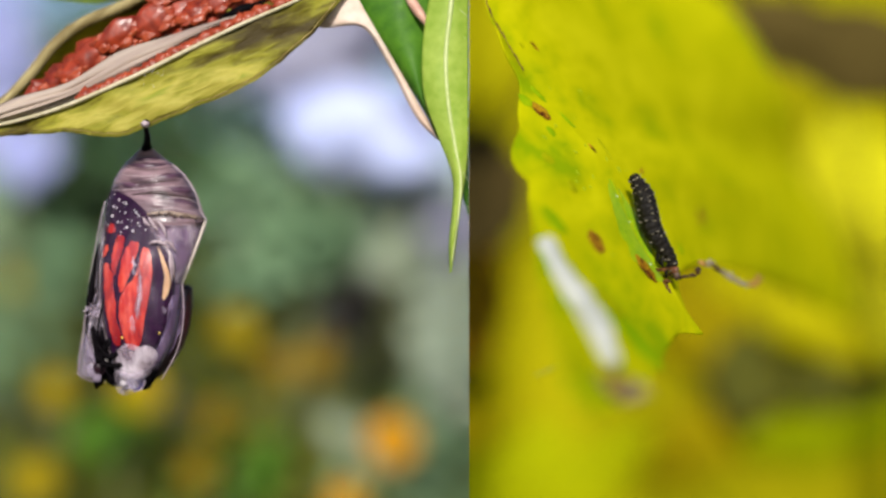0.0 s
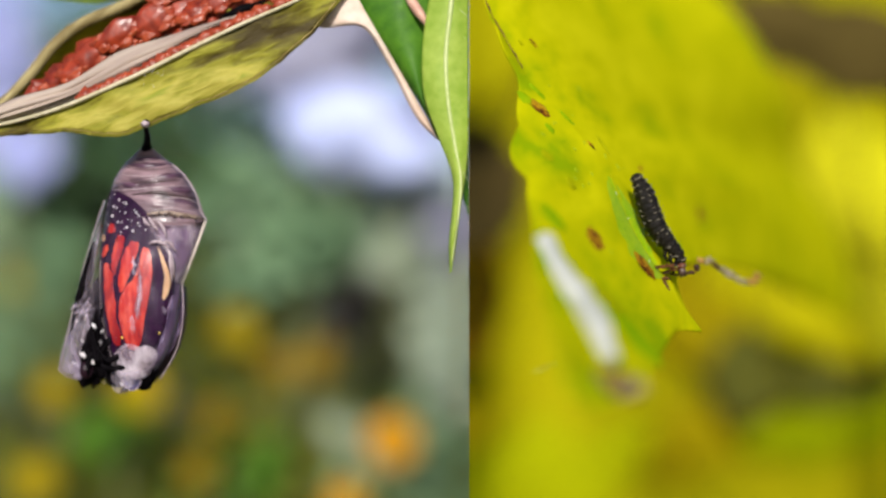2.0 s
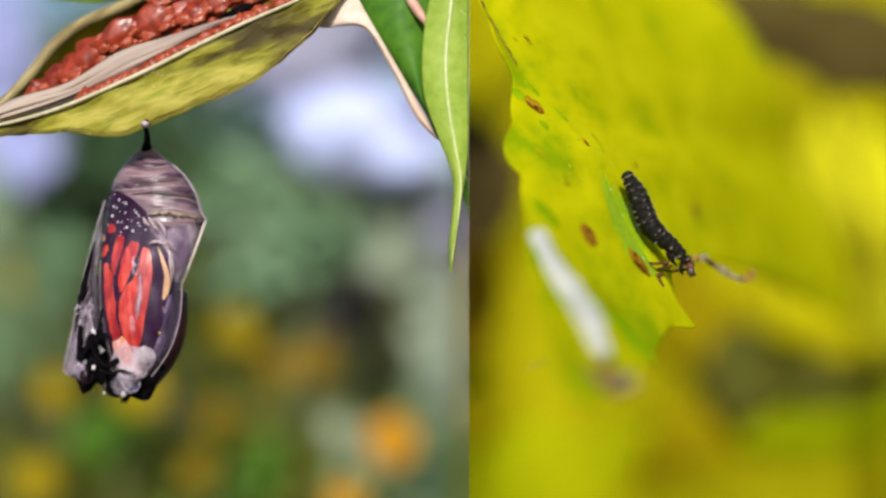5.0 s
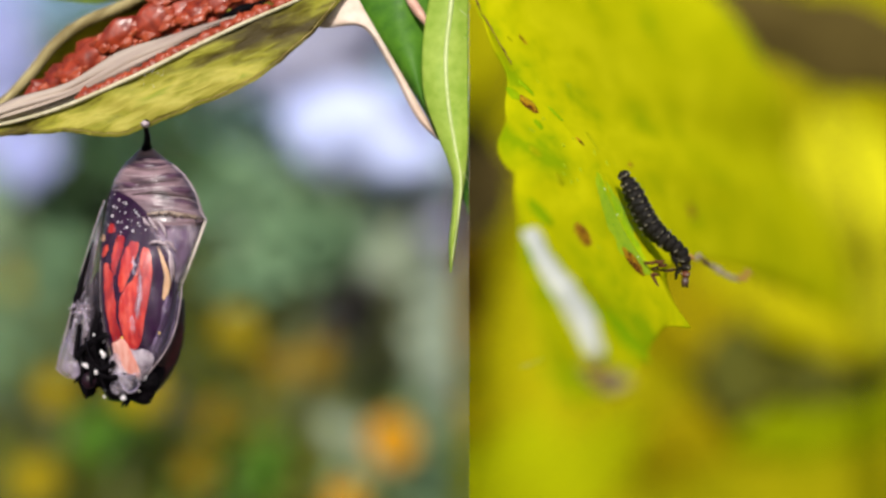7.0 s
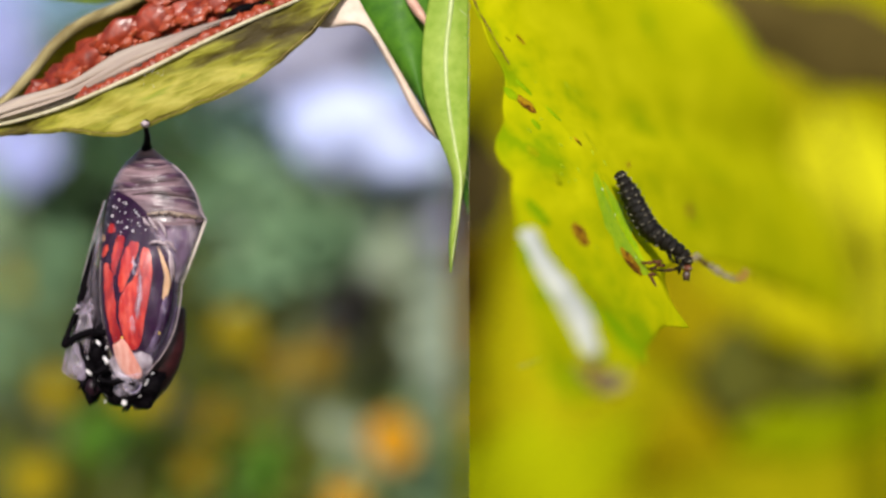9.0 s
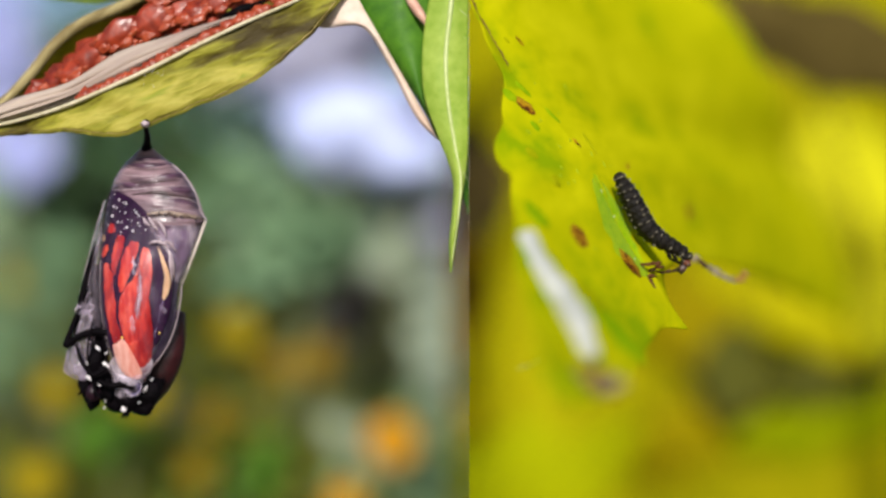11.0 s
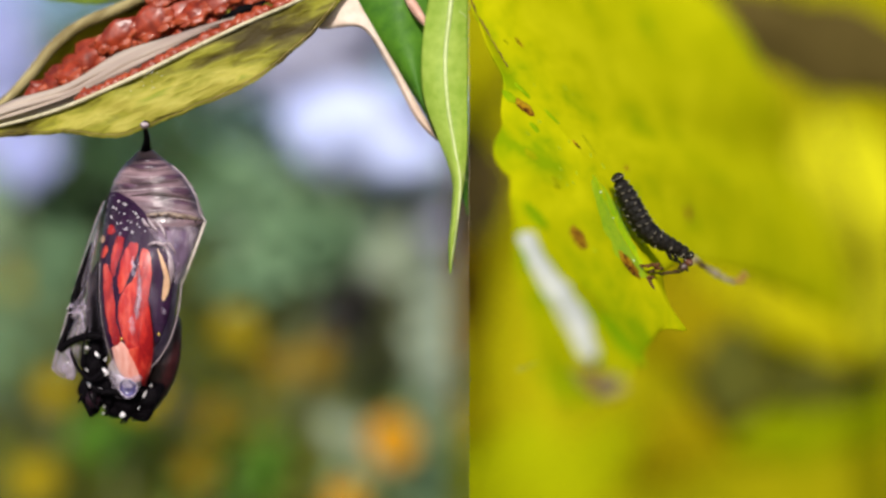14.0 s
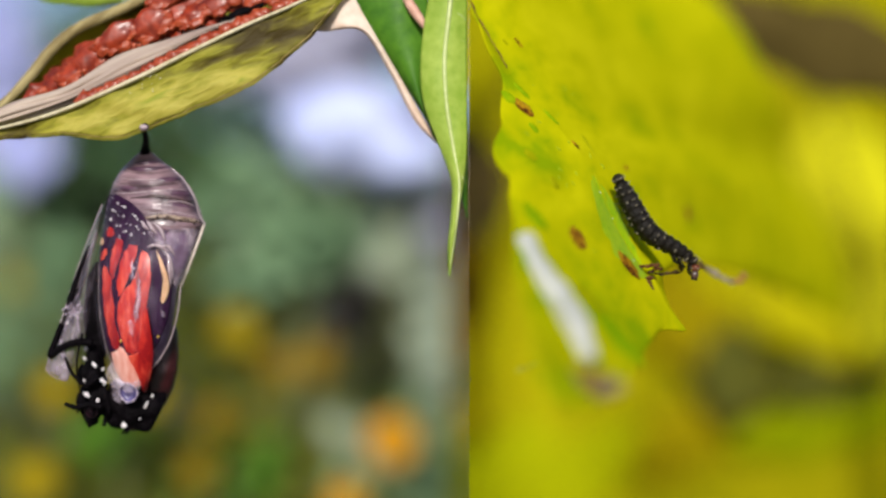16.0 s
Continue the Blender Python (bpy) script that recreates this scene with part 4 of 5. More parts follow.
def flower(x, y, d, r, material, seed, label):
    rng = random.Random(seed)
    c = at(x, y, d)
    k = STEP * (1 + d * .001 / LENS_TO_FOCUS) * r
    ob = thing("marigold", (c.x, c.y + .01, 0), label, "flower", "flowers behind the chrysalis")
    part("stem", tube([Vector((c.x, c.y + .01, -.01)), Vector((c.x + .01, c.y + .02, c.z * .6)), c + Vector((0, .006, 0))], [.002, .0018, .0015], 7, 8), STEM, ob)
    bm = bmesh.new()
    for ring, n in ((1.0, 13), (.78, 11), (.5, 8)):
        for i in range(n):
            a = math.tau * (i + rng.uniform(-.2, .2)) / n + ring
            q = Matrix.Rotation(a, 3, 'Y')
            w = .30 * k
            raw = [(-w * .4, 0, .1 * k), (w * .4, 0, .1 * k), (w, -.2 * k * (1.2 - ring), .65 * k * ring), (w * .7, 0, k * ring), (-w * .7, 0, k * ring), (-w, -.2 * k * (1.2 - ring), .65 * k * ring)]
            bm.faces.new([bm.verts.new(c + q @ Vector(p) + Vector((0, -.25 * k * (1 - ring), 0))) for p in raw])
    part("petals", bm, material, ob)
    part("flower_centre", blob(c + Vector((0, -.12 * k, 0)), (.28 * k, .2 * k, .28 * k), .3, seed, 2), material, ob)


for i, (x, y, d, r, yellow) in enumerate([(695, 780, 600, 46, 0), (560, 640, 700, 34, 2), (420, 585, 760, 38, 1), (245, 695, 650, 46, 1), (95, 690, 680, 32, 1), (60, 850, 600, 38, 1),
                                          (350, 835, 620, 32, 2), (610, 890, 580, 34, 0), (390, 745, 700, 36, 2), (490, 650, 720, 30, 2), (20, 500, 800, 24, 1), (250, 640, 760, 26, 2), (440, 760, 720, 28, 2), (590, 610, 740, 26, 2)]):
    flower(x, y, d, r, (PETAL, PETAL_YELLOW, PETAL_DULL)[yellow], i + 5, ("bright orange garden flower among green leaves", "yellow garden flower among green leaves", "dull orange garden flower among green leaves")[yellow])

# ---- the yellowing leaf and its caterpillar ----
RIDGE = [(850, -60), (862, 10), (900, 80), (940, 146), (990, 205), (1042, 262), (1088, 340), (1132, 428), (1176, 494), (1210, 545), (1244, 590)]
LEFT_EDGE = [(849, -60), (855, -25), (861, 9), (872, 36), (886, 62), (902, 100), (922, 150), (925, 200), (919, 262), (924, 300), (942, 328), (948, 370), (948, 420), (955, 480), (975, 550),
             (995, 630), (1020, 700), (1072, 738), (1140, 692), (1186, 598), (1243, 592)]
RIGHT_EDGE = [(1100, -46), (1240, -22), (1325, 50), (1392, 190), (1410, 300), (1490, 420), (1512, 562), (1430, 535), (1340, 492), (1262, 466), (1204, 488), (1212, 542), (1245, 591)]


def left_half(u, v):
    a, b = smooth(RIDGE, v), smooth(LEFT_EDGE, v)
    x, y = a[0] + (b[0] - a[0]) * u, a[1] + (b[1] - a[1]) * u
    reach = math.hypot(b[0] - a[0], b[1] - a[1])
    x -= 13 * abs(math.sin((y - 228) * math.pi / 90)) * u ** 4 * min(1, reach / 60) * min(1, max(0, (.62 - v) * 9))
    d = 1.5 + 4 * max(0, 1 - v * 2.2) - (.125 + .085 * min(1, max(0, (v - .5) * 4))) * u * reach + .8 * noise.noise(Vector((x * .012, y * .012, 2))) * min(1, u * 4) + .3 * math.sin(v * 46) * u
    return at(x, y, d)


def right_half(u, v):
    a, b = smooth(RIDGE, v), smooth(RIGHT_EDGE, v)
    x, y = a[0] + (b[0] - a[0]) * u, a[1] + (b[1] - a[1]) * u
    reach = math.hypot(b[0] - a[0], b[1] - a[1])
    d = 1.5 + 4 * max(0, 1 - v * 2.2) + u * reach * .06 + u ** 2.2 * reach * .30 + .20 * max(0, min(1, (x - 1090) / 280)) ** 2 * min(0, y - 360) + 40 * max(0, u - .4) ** 2 * min(1, max(0, (.62 - v) * 6)) + .9 * noise.noise(Vector((x * .006, y * .006, 5))) * min(1, u * 4)
    return at(x, y, d)


yellow_leaf = thing("yellow_leaf", at(850, -60, 8.5), "large yellowing lobed leaf with brown spots, folded along its rib", "leaf")
part("leaf_blade", sheet(lambda u, v: left_half(1 - u / .45, v) if u < .45 else right_half((u - .45) / .55, v), 100, 100, .0002), YELLOW_LEAF, yellow_leaf, "broad yellow blade with greener scalloped margin")
part("petiole", tube([at(852, -50, 8.4), at(835, -130, 12), at(880, -260, 30), at(980, -330, 60)], [.0006, .0007, .0009, .0012], 8, 16), VEIN, yellow_leaf, "thin brown leaf stalk")
pts = [Vector(left_half(0, i / 60 * .27)) + Vector((.0002 * noise.noise(Vector((i * .22, 0, 1))), -.0001, .0001 * noise.noise(Vector((i * .3, 4, 1))))) for i in range(61)]
part("midrib", tube(pts, [.00014 - .00006 * i / 60 + .00003 * noise.noise(Vector((i * .5, 0, 8))) for i in range(61)], 7), RIB_DARK, yellow_leaf, "thin brown midrib")


def nearest_uv(half, x, y):
    """The u, v of a half leaf that lies on the line of sight (x, y)."""
    best = (9e9, 0, 0)
    for i in range(41):
        for j in range(121):
            p = half(i / 40, j / 120)
            k = 1 + p.y / LENS_TO_FOCUS
            e = (p.x / STEP / k + 784 - x) ** 2 + (441 - (p.z - EYE_HEIGHT) / STEP / k - y) ** 2
            best = min(best, (e, i / 40, j / 120))
    return best[1:]


SPOTS = [(left_half, 958, 198, 9, 22, 28, SPOT), (right_half, 1036, 256, 4, 11, 38, SPOT), (left_half, 1058, 430, 17, 22, 20, SPOT), (left_half, 1140, 474, 13, 29, 38, SPOT),
         (right_half, 1245, 382, 25, 14, 20, SPOT), (right_half, 1132, 302, 12, 5, 10, SPOT), (left_half, 1183, 506, 5, 13, 12, RIB_DARK), (right_half, 948, 78, 3, 12, 42, SPOT), (right_half, 923, 84, 2, 7, 42, OLIVE_STAIN),
         (left_half, 952, 166, 5, 20, 28, GREEN_STAIN), (right_half, 990, 214, 6, 18, 22, GREEN_STAIN), (left_half, 974, 232, 6, 12, 10, GREEN_STAIN), (left_half, 930, 180, 9, 16, 10, GREEN_STAIN),
         (left_half, 980, 388, 20, 30, 10, GREEN_STAIN), (left_half, 1010, 330, 9, 12, 20, OLIVE_STAIN), (left_half, 970, 280, 9, 14, 30, OLIVE_STAIN), (left_half, 1082, 540, 14, 40, 22, OLIVE_STAIN), (left_half, 1128, 606, 30, 64, 22, GREEN_STAIN),
         (left_half, 1046, 696, 40, 26, 20, GREEN_STAIN), (left_half, 1008, 620, 12, 50, -12, OLIVE_STAIN), (right_half, 1205, 442, 14, 8, 30, GREEN_STAIN), (right_half, 1070, 260, 4, 22, 12, OLIVE_STAIN), (right_half, 1076, 340, 2.5, 26, 5, OLIVE_STAIN)]
for half, x, y, rx, ry, lean, stain in SPOTS:
    u, v = nearest_uv(half, x, y)
    u, v = min(max(u, .02), .98), min(max(v, .02), .98)
    p = half(u, v)
    normal = (half(u + .01, v) - half(u - .01, v)).cross(half(u, v + .01) - half(u, v - .01)).normalized()
    if normal.y > 0:
        normal = -normal
    across = normal.cross(Vector((0, 0, 1))).normalized()
    turn = Matrix((across, normal, across.cross(normal))).transposed() @ Matrix.Rotation(radians(lean), 3, 'Y')
    k = STEP * (1 + p.y / LENS_TO_FOCUS)
    if half is left_half:
        rx *= 1.8 if stain is SPOT else 1.4
    part("leaf_spot", blob(p + normal * .00006, (rx * k, .00012 + .002 * rx * k, ry * k), .25, int(x), 4, turn=turn), stain, yellow_leaf, "brown dead spot" if stain in (SPOT, RIB_DARK) else "greener blotch of the leaf")
rng = random.Random(33)
for i in range(26):
    half, v = (left_half, right_half)[i % 2], rng.uniform(.28, .72)
    p = half(rng.uniform(.01, .22 if i % 2 else .5), v)
    s = rng.uniform(.4, 1.2)
    part("fleck", blob(p - Vector((0, .0001, 0)), (.00011 * s, .00003, .0004 * s), .5, i, 1, turn=Matrix.Rotation(-.6 + rng.uniform(-.4, .4), 3, 'Y')), FLECK, yellow_leaf)
# white tube put in for the bright background seen past the lobe
STRIP = [(964, 428), (974, 462), (992, 500), (1020, 535), (1046, 570), (1064, 606), (1078, 646)]
ends = [left_half(*nearest_uv(left_half, *p)).y * 1000 - 1 for p in (STRIP[0], STRIP[3], STRIP[-1])]
strip_places = [at(*smooth(STRIP, i / 14), smooth([(e,) for e in ends], i / 14)[0]) for i in range(15)]
part("pale_strip", tube(strip_places, [.0014 * (.62 + .5 * math.sin(math.pi * (i + 1) / 16)) * (1 + .22 * noise.noise(Vector((i * .8, 0, 2)))) for i in range(15)], 12, 30), WHITE_STRIP, yellow_leaf, "white strip standing in for a bright gap beside the lobe")
end = left_half(*nearest_uv(left_half, 1076, 690))
part("dry_end", blob(end - Vector((0, .0006, 0)), (.0026, .0007, .0011), .5, 3, 3, turn=Matrix.Rotation(radians(8), 3, 'Y')), DRY_END, yellow_leaf, "brown dried lobe end")
# grey lump takes the place of the highlight beside the brown end
part("dry_end", blob(end + Vector((.0017, -.0012, -.0003)), (.0011, .0005, .0005), .4, 5, 3, turn=Matrix.Rotation(radians(-25), 3, 'Y')), GREY_TWIG, yellow_leaf, "greyish lump put in for a highlight on the lobe end")
pts = [at(*smooth([(946, 664), (964, 658), (986, 648)], i / 8), -17) for i in range(9)]
part("leaf_hair", tube(pts, [.00005 * math.sin(math.pi * (i + .7) / 9.4) + .00002 for i in range(9)], 5), LEAF_RIB, yellow_leaf, "fine pale leaf hair")
for i, (x, y, d, w, h, lean, material) in enumerate([(1182, 487, 1.4, 6, 3, 20, CRUST), (1194, 491, 1.5, 7, 2, -10, CRUST), (1210, 490, 1.8, 8, 2.2, 5, CRUST), (1224, 488, 2.4, 7, 3, 10, CRUST), (1235, 480, 4, 4, 6, 20, CRUST),
                                          (1242, 466, 10, 6, 5, -20, VEIN), (1256, 466, 13, 7, 5, 20, GREY_TWIG), (1268, 474, 15, 7, 4, -35, CRUST), (1278, 481, 16, 8, 5, -30, GREY_TWIG), (1292, 490, 17, 8, 5, -35, GREY_TWIG),
                                          (1305, 498, 18, 9, 4, -30, GREY_TWIG), (1318, 503, 19, 7, 4, -20, GREY_TWIG), (1332, 503, 20, 7, 5, 10, VEIN), (1342, 495, 21, 5, 6, 30, VEIN)]):
    k = STEP * (1 + d * .001 / LENS_TO_FOCUS)
    part("dry_edge", blob(at(x, y, d), (w * k * 1.15, .0003, h * k), .9, i + 2, 3, turn=Matrix.Rotation(radians(-lean), 3, 'Y')), material, yellow_leaf, "dark dry nibbled edge" if material is CRUST else "grey-brown curled dry edge")
# white blobs stand in for glints of light on the green rim
for x, y, w, lean in ((1093, 342, 3, 30), (1114, 388, 2, 50), (1148, 466, 2.5, 70)):
    part("dew_glint", blob(left_half(*nearest_uv(left_half, x, y)) - Vector((0, .00015, 0)), (w * .6 * STEP, .0001, 1.1 * STEP), .6, x, 2, turn=Matrix.Rotation(radians(lean), 3, 'Y')), SILK, yellow_leaf, "tiny white blob painted as a glint")
for x, y, r in ((1172, 478, .45), (1186, 476, .5), (1196, 482, .4), (1180, 498, .4)):
    part("dark_crumb", blob(at(x, y, .3), (r * .0011, .00025, r * .00045), 1.3, x, 3), RIB_DARK, yellow_leaf, "dark dry crumb")
part("green_edge", sheet(lambda u, v: left_half(.004 + (.02 + .10 * math.sin(math.pi * v) ** .7 * (1 + .3 * noise.noise(Vector((v * 9, 0, 3))))) * u, .58 + .22 * v) + Vector((0, -.00007, 0)), 10, 40), GREEN_EDGE, yellow_leaf, "fresh green rim along the rib")
part("green_edge", sheet(lambda u, v: right_half(.002 + (.015 + .075 * math.sin(math.pi * v) ** .7 * (1 + .3 * noise.noise(Vector((v * 9, 0, 6))))) * u, .57 + .21 * v) + Vector((0, -.00007, 0)), 10, 40), GREEN_EDGE, yellow_leaf, "fresh green strip beneath the caterpillar")

caterpillar = thing("caterpillar", at(1140, 400, 0), "small black caterpillar with a reddish head on a yellow leaf", "caterpillar")
SEGMENTS = 18
BODY_R = [.99 * smooth([(.70,), (1.08,), (1.20,), (1.20,), (1.08,), (.90,), (.66,), (.42,)], i / 17)[0] for i in range(18)]
CRAWL = [   # seconds, then places along the body from tail to head
    (0.0, [(1123, 317), (1138, 343), (1145, 372), (1153, 403), (1168, 431), (1185, 455), (1197, 487)]),
    (1.5, [(1125, 315), (1138, 342), (1147, 372), (1159, 403), (1179, 431), (1197, 452), (1204, 481)]),
    (2.5, [(1124, 314), (1137, 341), (1147, 371), (1160, 402), (1182, 430), (1201, 450), (1209, 477)]),
    (3.5, [(1118, 314), (1131, 341), (1141, 369), (1152, 398), (1174, 423), (1197, 441), (1215, 457), (1227, 472)]),
    (4.2, [(1116, 313), (1130, 341), (1140, 369), (1151, 398), (1174, 423), (1197, 441), (1213, 458), (1222, 480)]),
    (6.3, [(1104, 311), (1119, 339), (1132, 367), (1146, 394), (1165, 415), (1188, 434), (1210, 455), (1228, 482)]),
    (7.0, [(1104, 311), (1119, 339), (1132, 367), (1146, 393), (1164, 414), (1187, 433), (1207, 450), (1213, 472), (1212, 499)]),
    (8.0, [(1102, 310), (1117, 338), (1130, 366), (1144, 392), (1161, 412), (1184, 432), (1204, 449), (1209, 471), (1201, 496)]),
    (9.2, [(1098, 312), (1113, 341), (1127, 370), (1142, 397), (1162, 418), (1187, 435), (1210, 449), (1218, 464), (1216, 486)]),
    (11.3, [(1096, 314), (1111, 343), (1126, 372), (1142, 400), (1163, 421), (1189, 436), (1212, 449), (1217, 462), (1206, 474)]),
    (12.4, [(1096, 314), (1110, 343), (1125, 373), (1142, 401), (1164, 422), (1190, 436), (1215, 449), (1218, 461), (1203, 470)]),
    (13.4, [(1095, 315), (1109, 344), (1125, 374), (1141, 402), (1163, 423), (1190, 437), (1216, 450), (1217, 462), (1200, 470)]),
    (14.2, [(1093, 315), (1107, 344), (1123, 375), (1140, 403), (1163, 423), (1191, 437), (1217, 451), (1222, 463), (1214, 474)]),
    (16.0, [(1094, 317), (1108, 346), (1124, 376), (1141, 403), (1165, 424), (1194, 439), (1219, 455), (1230, 470), (1229, 487)])]
# shifts of this half that imitate a camera pan: seconds, pixels across and down
VIEW_SHIFT = [(0, 0, 0), (.5, -3, -2), (1, -5, -4), (1.5, -3, -5), (2, -2, -5), (2.5, -5, -8), (3, -5, -8), (3.5, -3, -9), (4, -6, -10), (5.2, -13, -11), (6.5, -19, -12), (7, -22, -12),
        (8, -22, -12), (9, -26, -12), (11.5, -28, -9), (12.5, -29, -9), (13.5, -29, -8), (14.5, -29, -6), (16, -30, -6)]


def even(line):
    """The places along a smooth line at even distances, as values from 0 to 1."""
    pts = [smooth(line, k / 120) for k in range(121)]
    run = [0.0]
    for p, q in zip(pts, pts[1:]):
        run.append(run[-1] + math.hypot(q[0] - p[0], q[1] - p[1]))
    return [next(k for k in range(121) if run[k] >= run[-1] * j / (SEGMENTS - 1) - 1e-9) / 120 for j in range(SEGMENTS)]


def segment_pose(line, i):
    s = even(line)[i]
    p, q = smooth(line, max(s - .04, 0)), smooth(line, min(s + .04, 1))
    x, y = smooth(line, s)
    lean = math.atan2(q[0] - p[0], q[1] - p[1])   # from straight down
    return at(x, y, 1.5 - 1.1 * s), lean


segments = []
rng = random.Random(14)
for i in range(SEGMENTS):
    place, lean = segment_pose(CRAWL[0][1], i)
    r = BODY_R[i] * .001
    last = i == SEGMENTS - 1
    bm = blob(place, (r * 1.1, r * 1.05, r * (1.5 if last else .88)), .05, i, 3)
    seg = part("head" if last else "segment", bm, HEAD_GREY if last else CATERPILLAR_HEAD if i == SEGMENTS - 2 else CATERPILLAR, caterpillar, "grey-brown head" if last else "reddish collar" if i == SEGMENTS - 2 else "", place)
    if not last:
        for a in [w + rng.uniform(-.08, .08) for w in (-.95, -.36, .3, .9) if rng.random() < (.8 if i < 8 else .35)]:
            p = place + Vector((r * 1.1 * math.sin(a), -r * 1.06 * math.cos(a), -r * rng.uniform(.0, .2)))
            part("pale_mark", blob(p, (rng.uniform(.00014, .00030), .00007, rng.uniform(.00005, .00008)), .6, i, 2, turn=Matrix.Rotation(-a * .5 + rng.uniform(-.2, .2), 3, 'Y')), CATERPILLAR_PALE, seg)
        for a in (-1.35, 1.35):
            d = Vector((math.sin(a), -.4 * math.cos(a), .15))
            part("bristle", tube([place + d * r * .9, place + d * r * 1.35], [.000025, .00001], 4), HAIR, seg)
    if i in (12, 13, 15):
        for side in (0, 1):
            p = place + Vector((-r * .8, -.0002 + .0006 * side, -r * .1))
            part("leg", tube([p, p + Vector((-.0006, -.0001, -.0006)), p + Vector((-.0007, 0, -.0013))], [.00022, .00018, .00006], 6), CATERPILLAR, seg)
    if i in (4, 6, 8):
        p = place + Vector((-r * .8, .0002, 0))
        part("proleg", blob(p, (.0004, .0004, .0003), .2, i, 2), CATERPILLAR, seg)
    if last:
        for side in (-1, 1):
            part("jaw", tube([place + Vector((side * .0002, -.0002, -r * .8)), place + Vector((side * .0003, -.0003, -r * 1.5))], [.00018, .00008], 6), CATERPILLAR, seg)
    segments.append((seg, lean))

# ---- far leaves beside the caterpillar ----
shrub = thing("yellow_shrub", (at(1750, 441, 420).x, .42, 0), "yellow autumn shrub with broad leaves on a thin trunk", "shrub")
trunk = at(1750, 441, 420)
part("trunk", tube([Vector((trunk.x, .42, -.03)), Vector((trunk.x + .01, .42, .3)), Vector((trunk.x - .01, .40, .6)), at(1300, -420, 300), at(980, -330, 60)], [.012, .010, .007, .004, .0012], 10, 40), BROWN_LEAF, shrub)


branch = thing("leafy_branch", at(1300, -420, 300), "side branch with yellow and brown leaves, shifted to fit a pan of the view", "branch")


def big_leaf(x, y, d, w, h, lean, material, seed, label, tilt=0.0):
    """A broad leaf of the shrub, w and h steps across at its distance."""
    owner = branch if w < 1000 else shrub
    k = STEP * (1 + d * .001 / LENS_TO_FOCUS)
    c = at(x, y, d)
    turn = Matrix.Rotation(radians(lean), 3, 'Y') @ Matrix.Rotation(radians(tilt), 3, 'X')

    def fn(u, v):
        half = math.sin(math.pi * min(max(v * .96 + .02, 0), 1)) ** (.2 if w > 1000 else .65) * (1 + .10 * math.sin(v * 19 + seed))
        p = Vector(((u - .5) * w * k * half, .12 * w * k * math.cos(math.pi * (u - .5)) * -1 + .05 * w * k * noise.noise(Vector((u * 3, v * 3, seed))), (.5 - v) * h * k))
        p = c + turn @ p
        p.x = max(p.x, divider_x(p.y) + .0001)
        return p
    part("leaf", sheet(fn, 14, 24, .0004), material, owner, label)
    top = c + turn @ Vector((0, 0, h * k * .48))
    hub = at(1300, -420, 300)
    part("leaf_stalk", tube([top, top.lerp(hub, .5) + Vector((0, .02, .02)), hub], [.0008, .001, .0014], 6, 10), BROWN_LEAF, owner)


# each leaf placed and coloured to fit a blurred patch in the camera's view
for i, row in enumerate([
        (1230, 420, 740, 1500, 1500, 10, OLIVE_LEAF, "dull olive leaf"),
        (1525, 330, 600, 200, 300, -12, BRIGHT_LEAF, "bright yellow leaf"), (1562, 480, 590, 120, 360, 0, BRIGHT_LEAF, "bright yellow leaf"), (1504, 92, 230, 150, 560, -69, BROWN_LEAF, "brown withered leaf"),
        (1400, 552, 605, 110, 420, -62, WARM_LEAF, "warm yellow leaf"), (1320, 668, 585, 130, 180, 8, DARK_OLIVE_LEAF, "dark olive leaf"),
        (1500, 676, 600, 90, 320, 84, DARK_OLIVE_LEAF, "dark olive leaf"), (1490, 760, 610, 120, 420, 84, MOSS_LEAF, "broad moss green leaf"), (990, 640, 610, 330, 440, 8, WARM_LEAF, "warm yellow leaf"),
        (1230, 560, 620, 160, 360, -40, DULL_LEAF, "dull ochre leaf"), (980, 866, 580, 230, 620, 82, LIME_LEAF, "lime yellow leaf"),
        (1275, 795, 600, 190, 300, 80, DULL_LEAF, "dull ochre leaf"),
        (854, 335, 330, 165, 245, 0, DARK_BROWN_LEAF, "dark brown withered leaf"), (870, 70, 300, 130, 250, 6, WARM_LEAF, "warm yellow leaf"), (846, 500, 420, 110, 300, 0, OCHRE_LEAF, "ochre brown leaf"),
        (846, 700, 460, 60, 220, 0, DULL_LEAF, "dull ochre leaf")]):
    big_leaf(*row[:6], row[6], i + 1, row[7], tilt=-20)


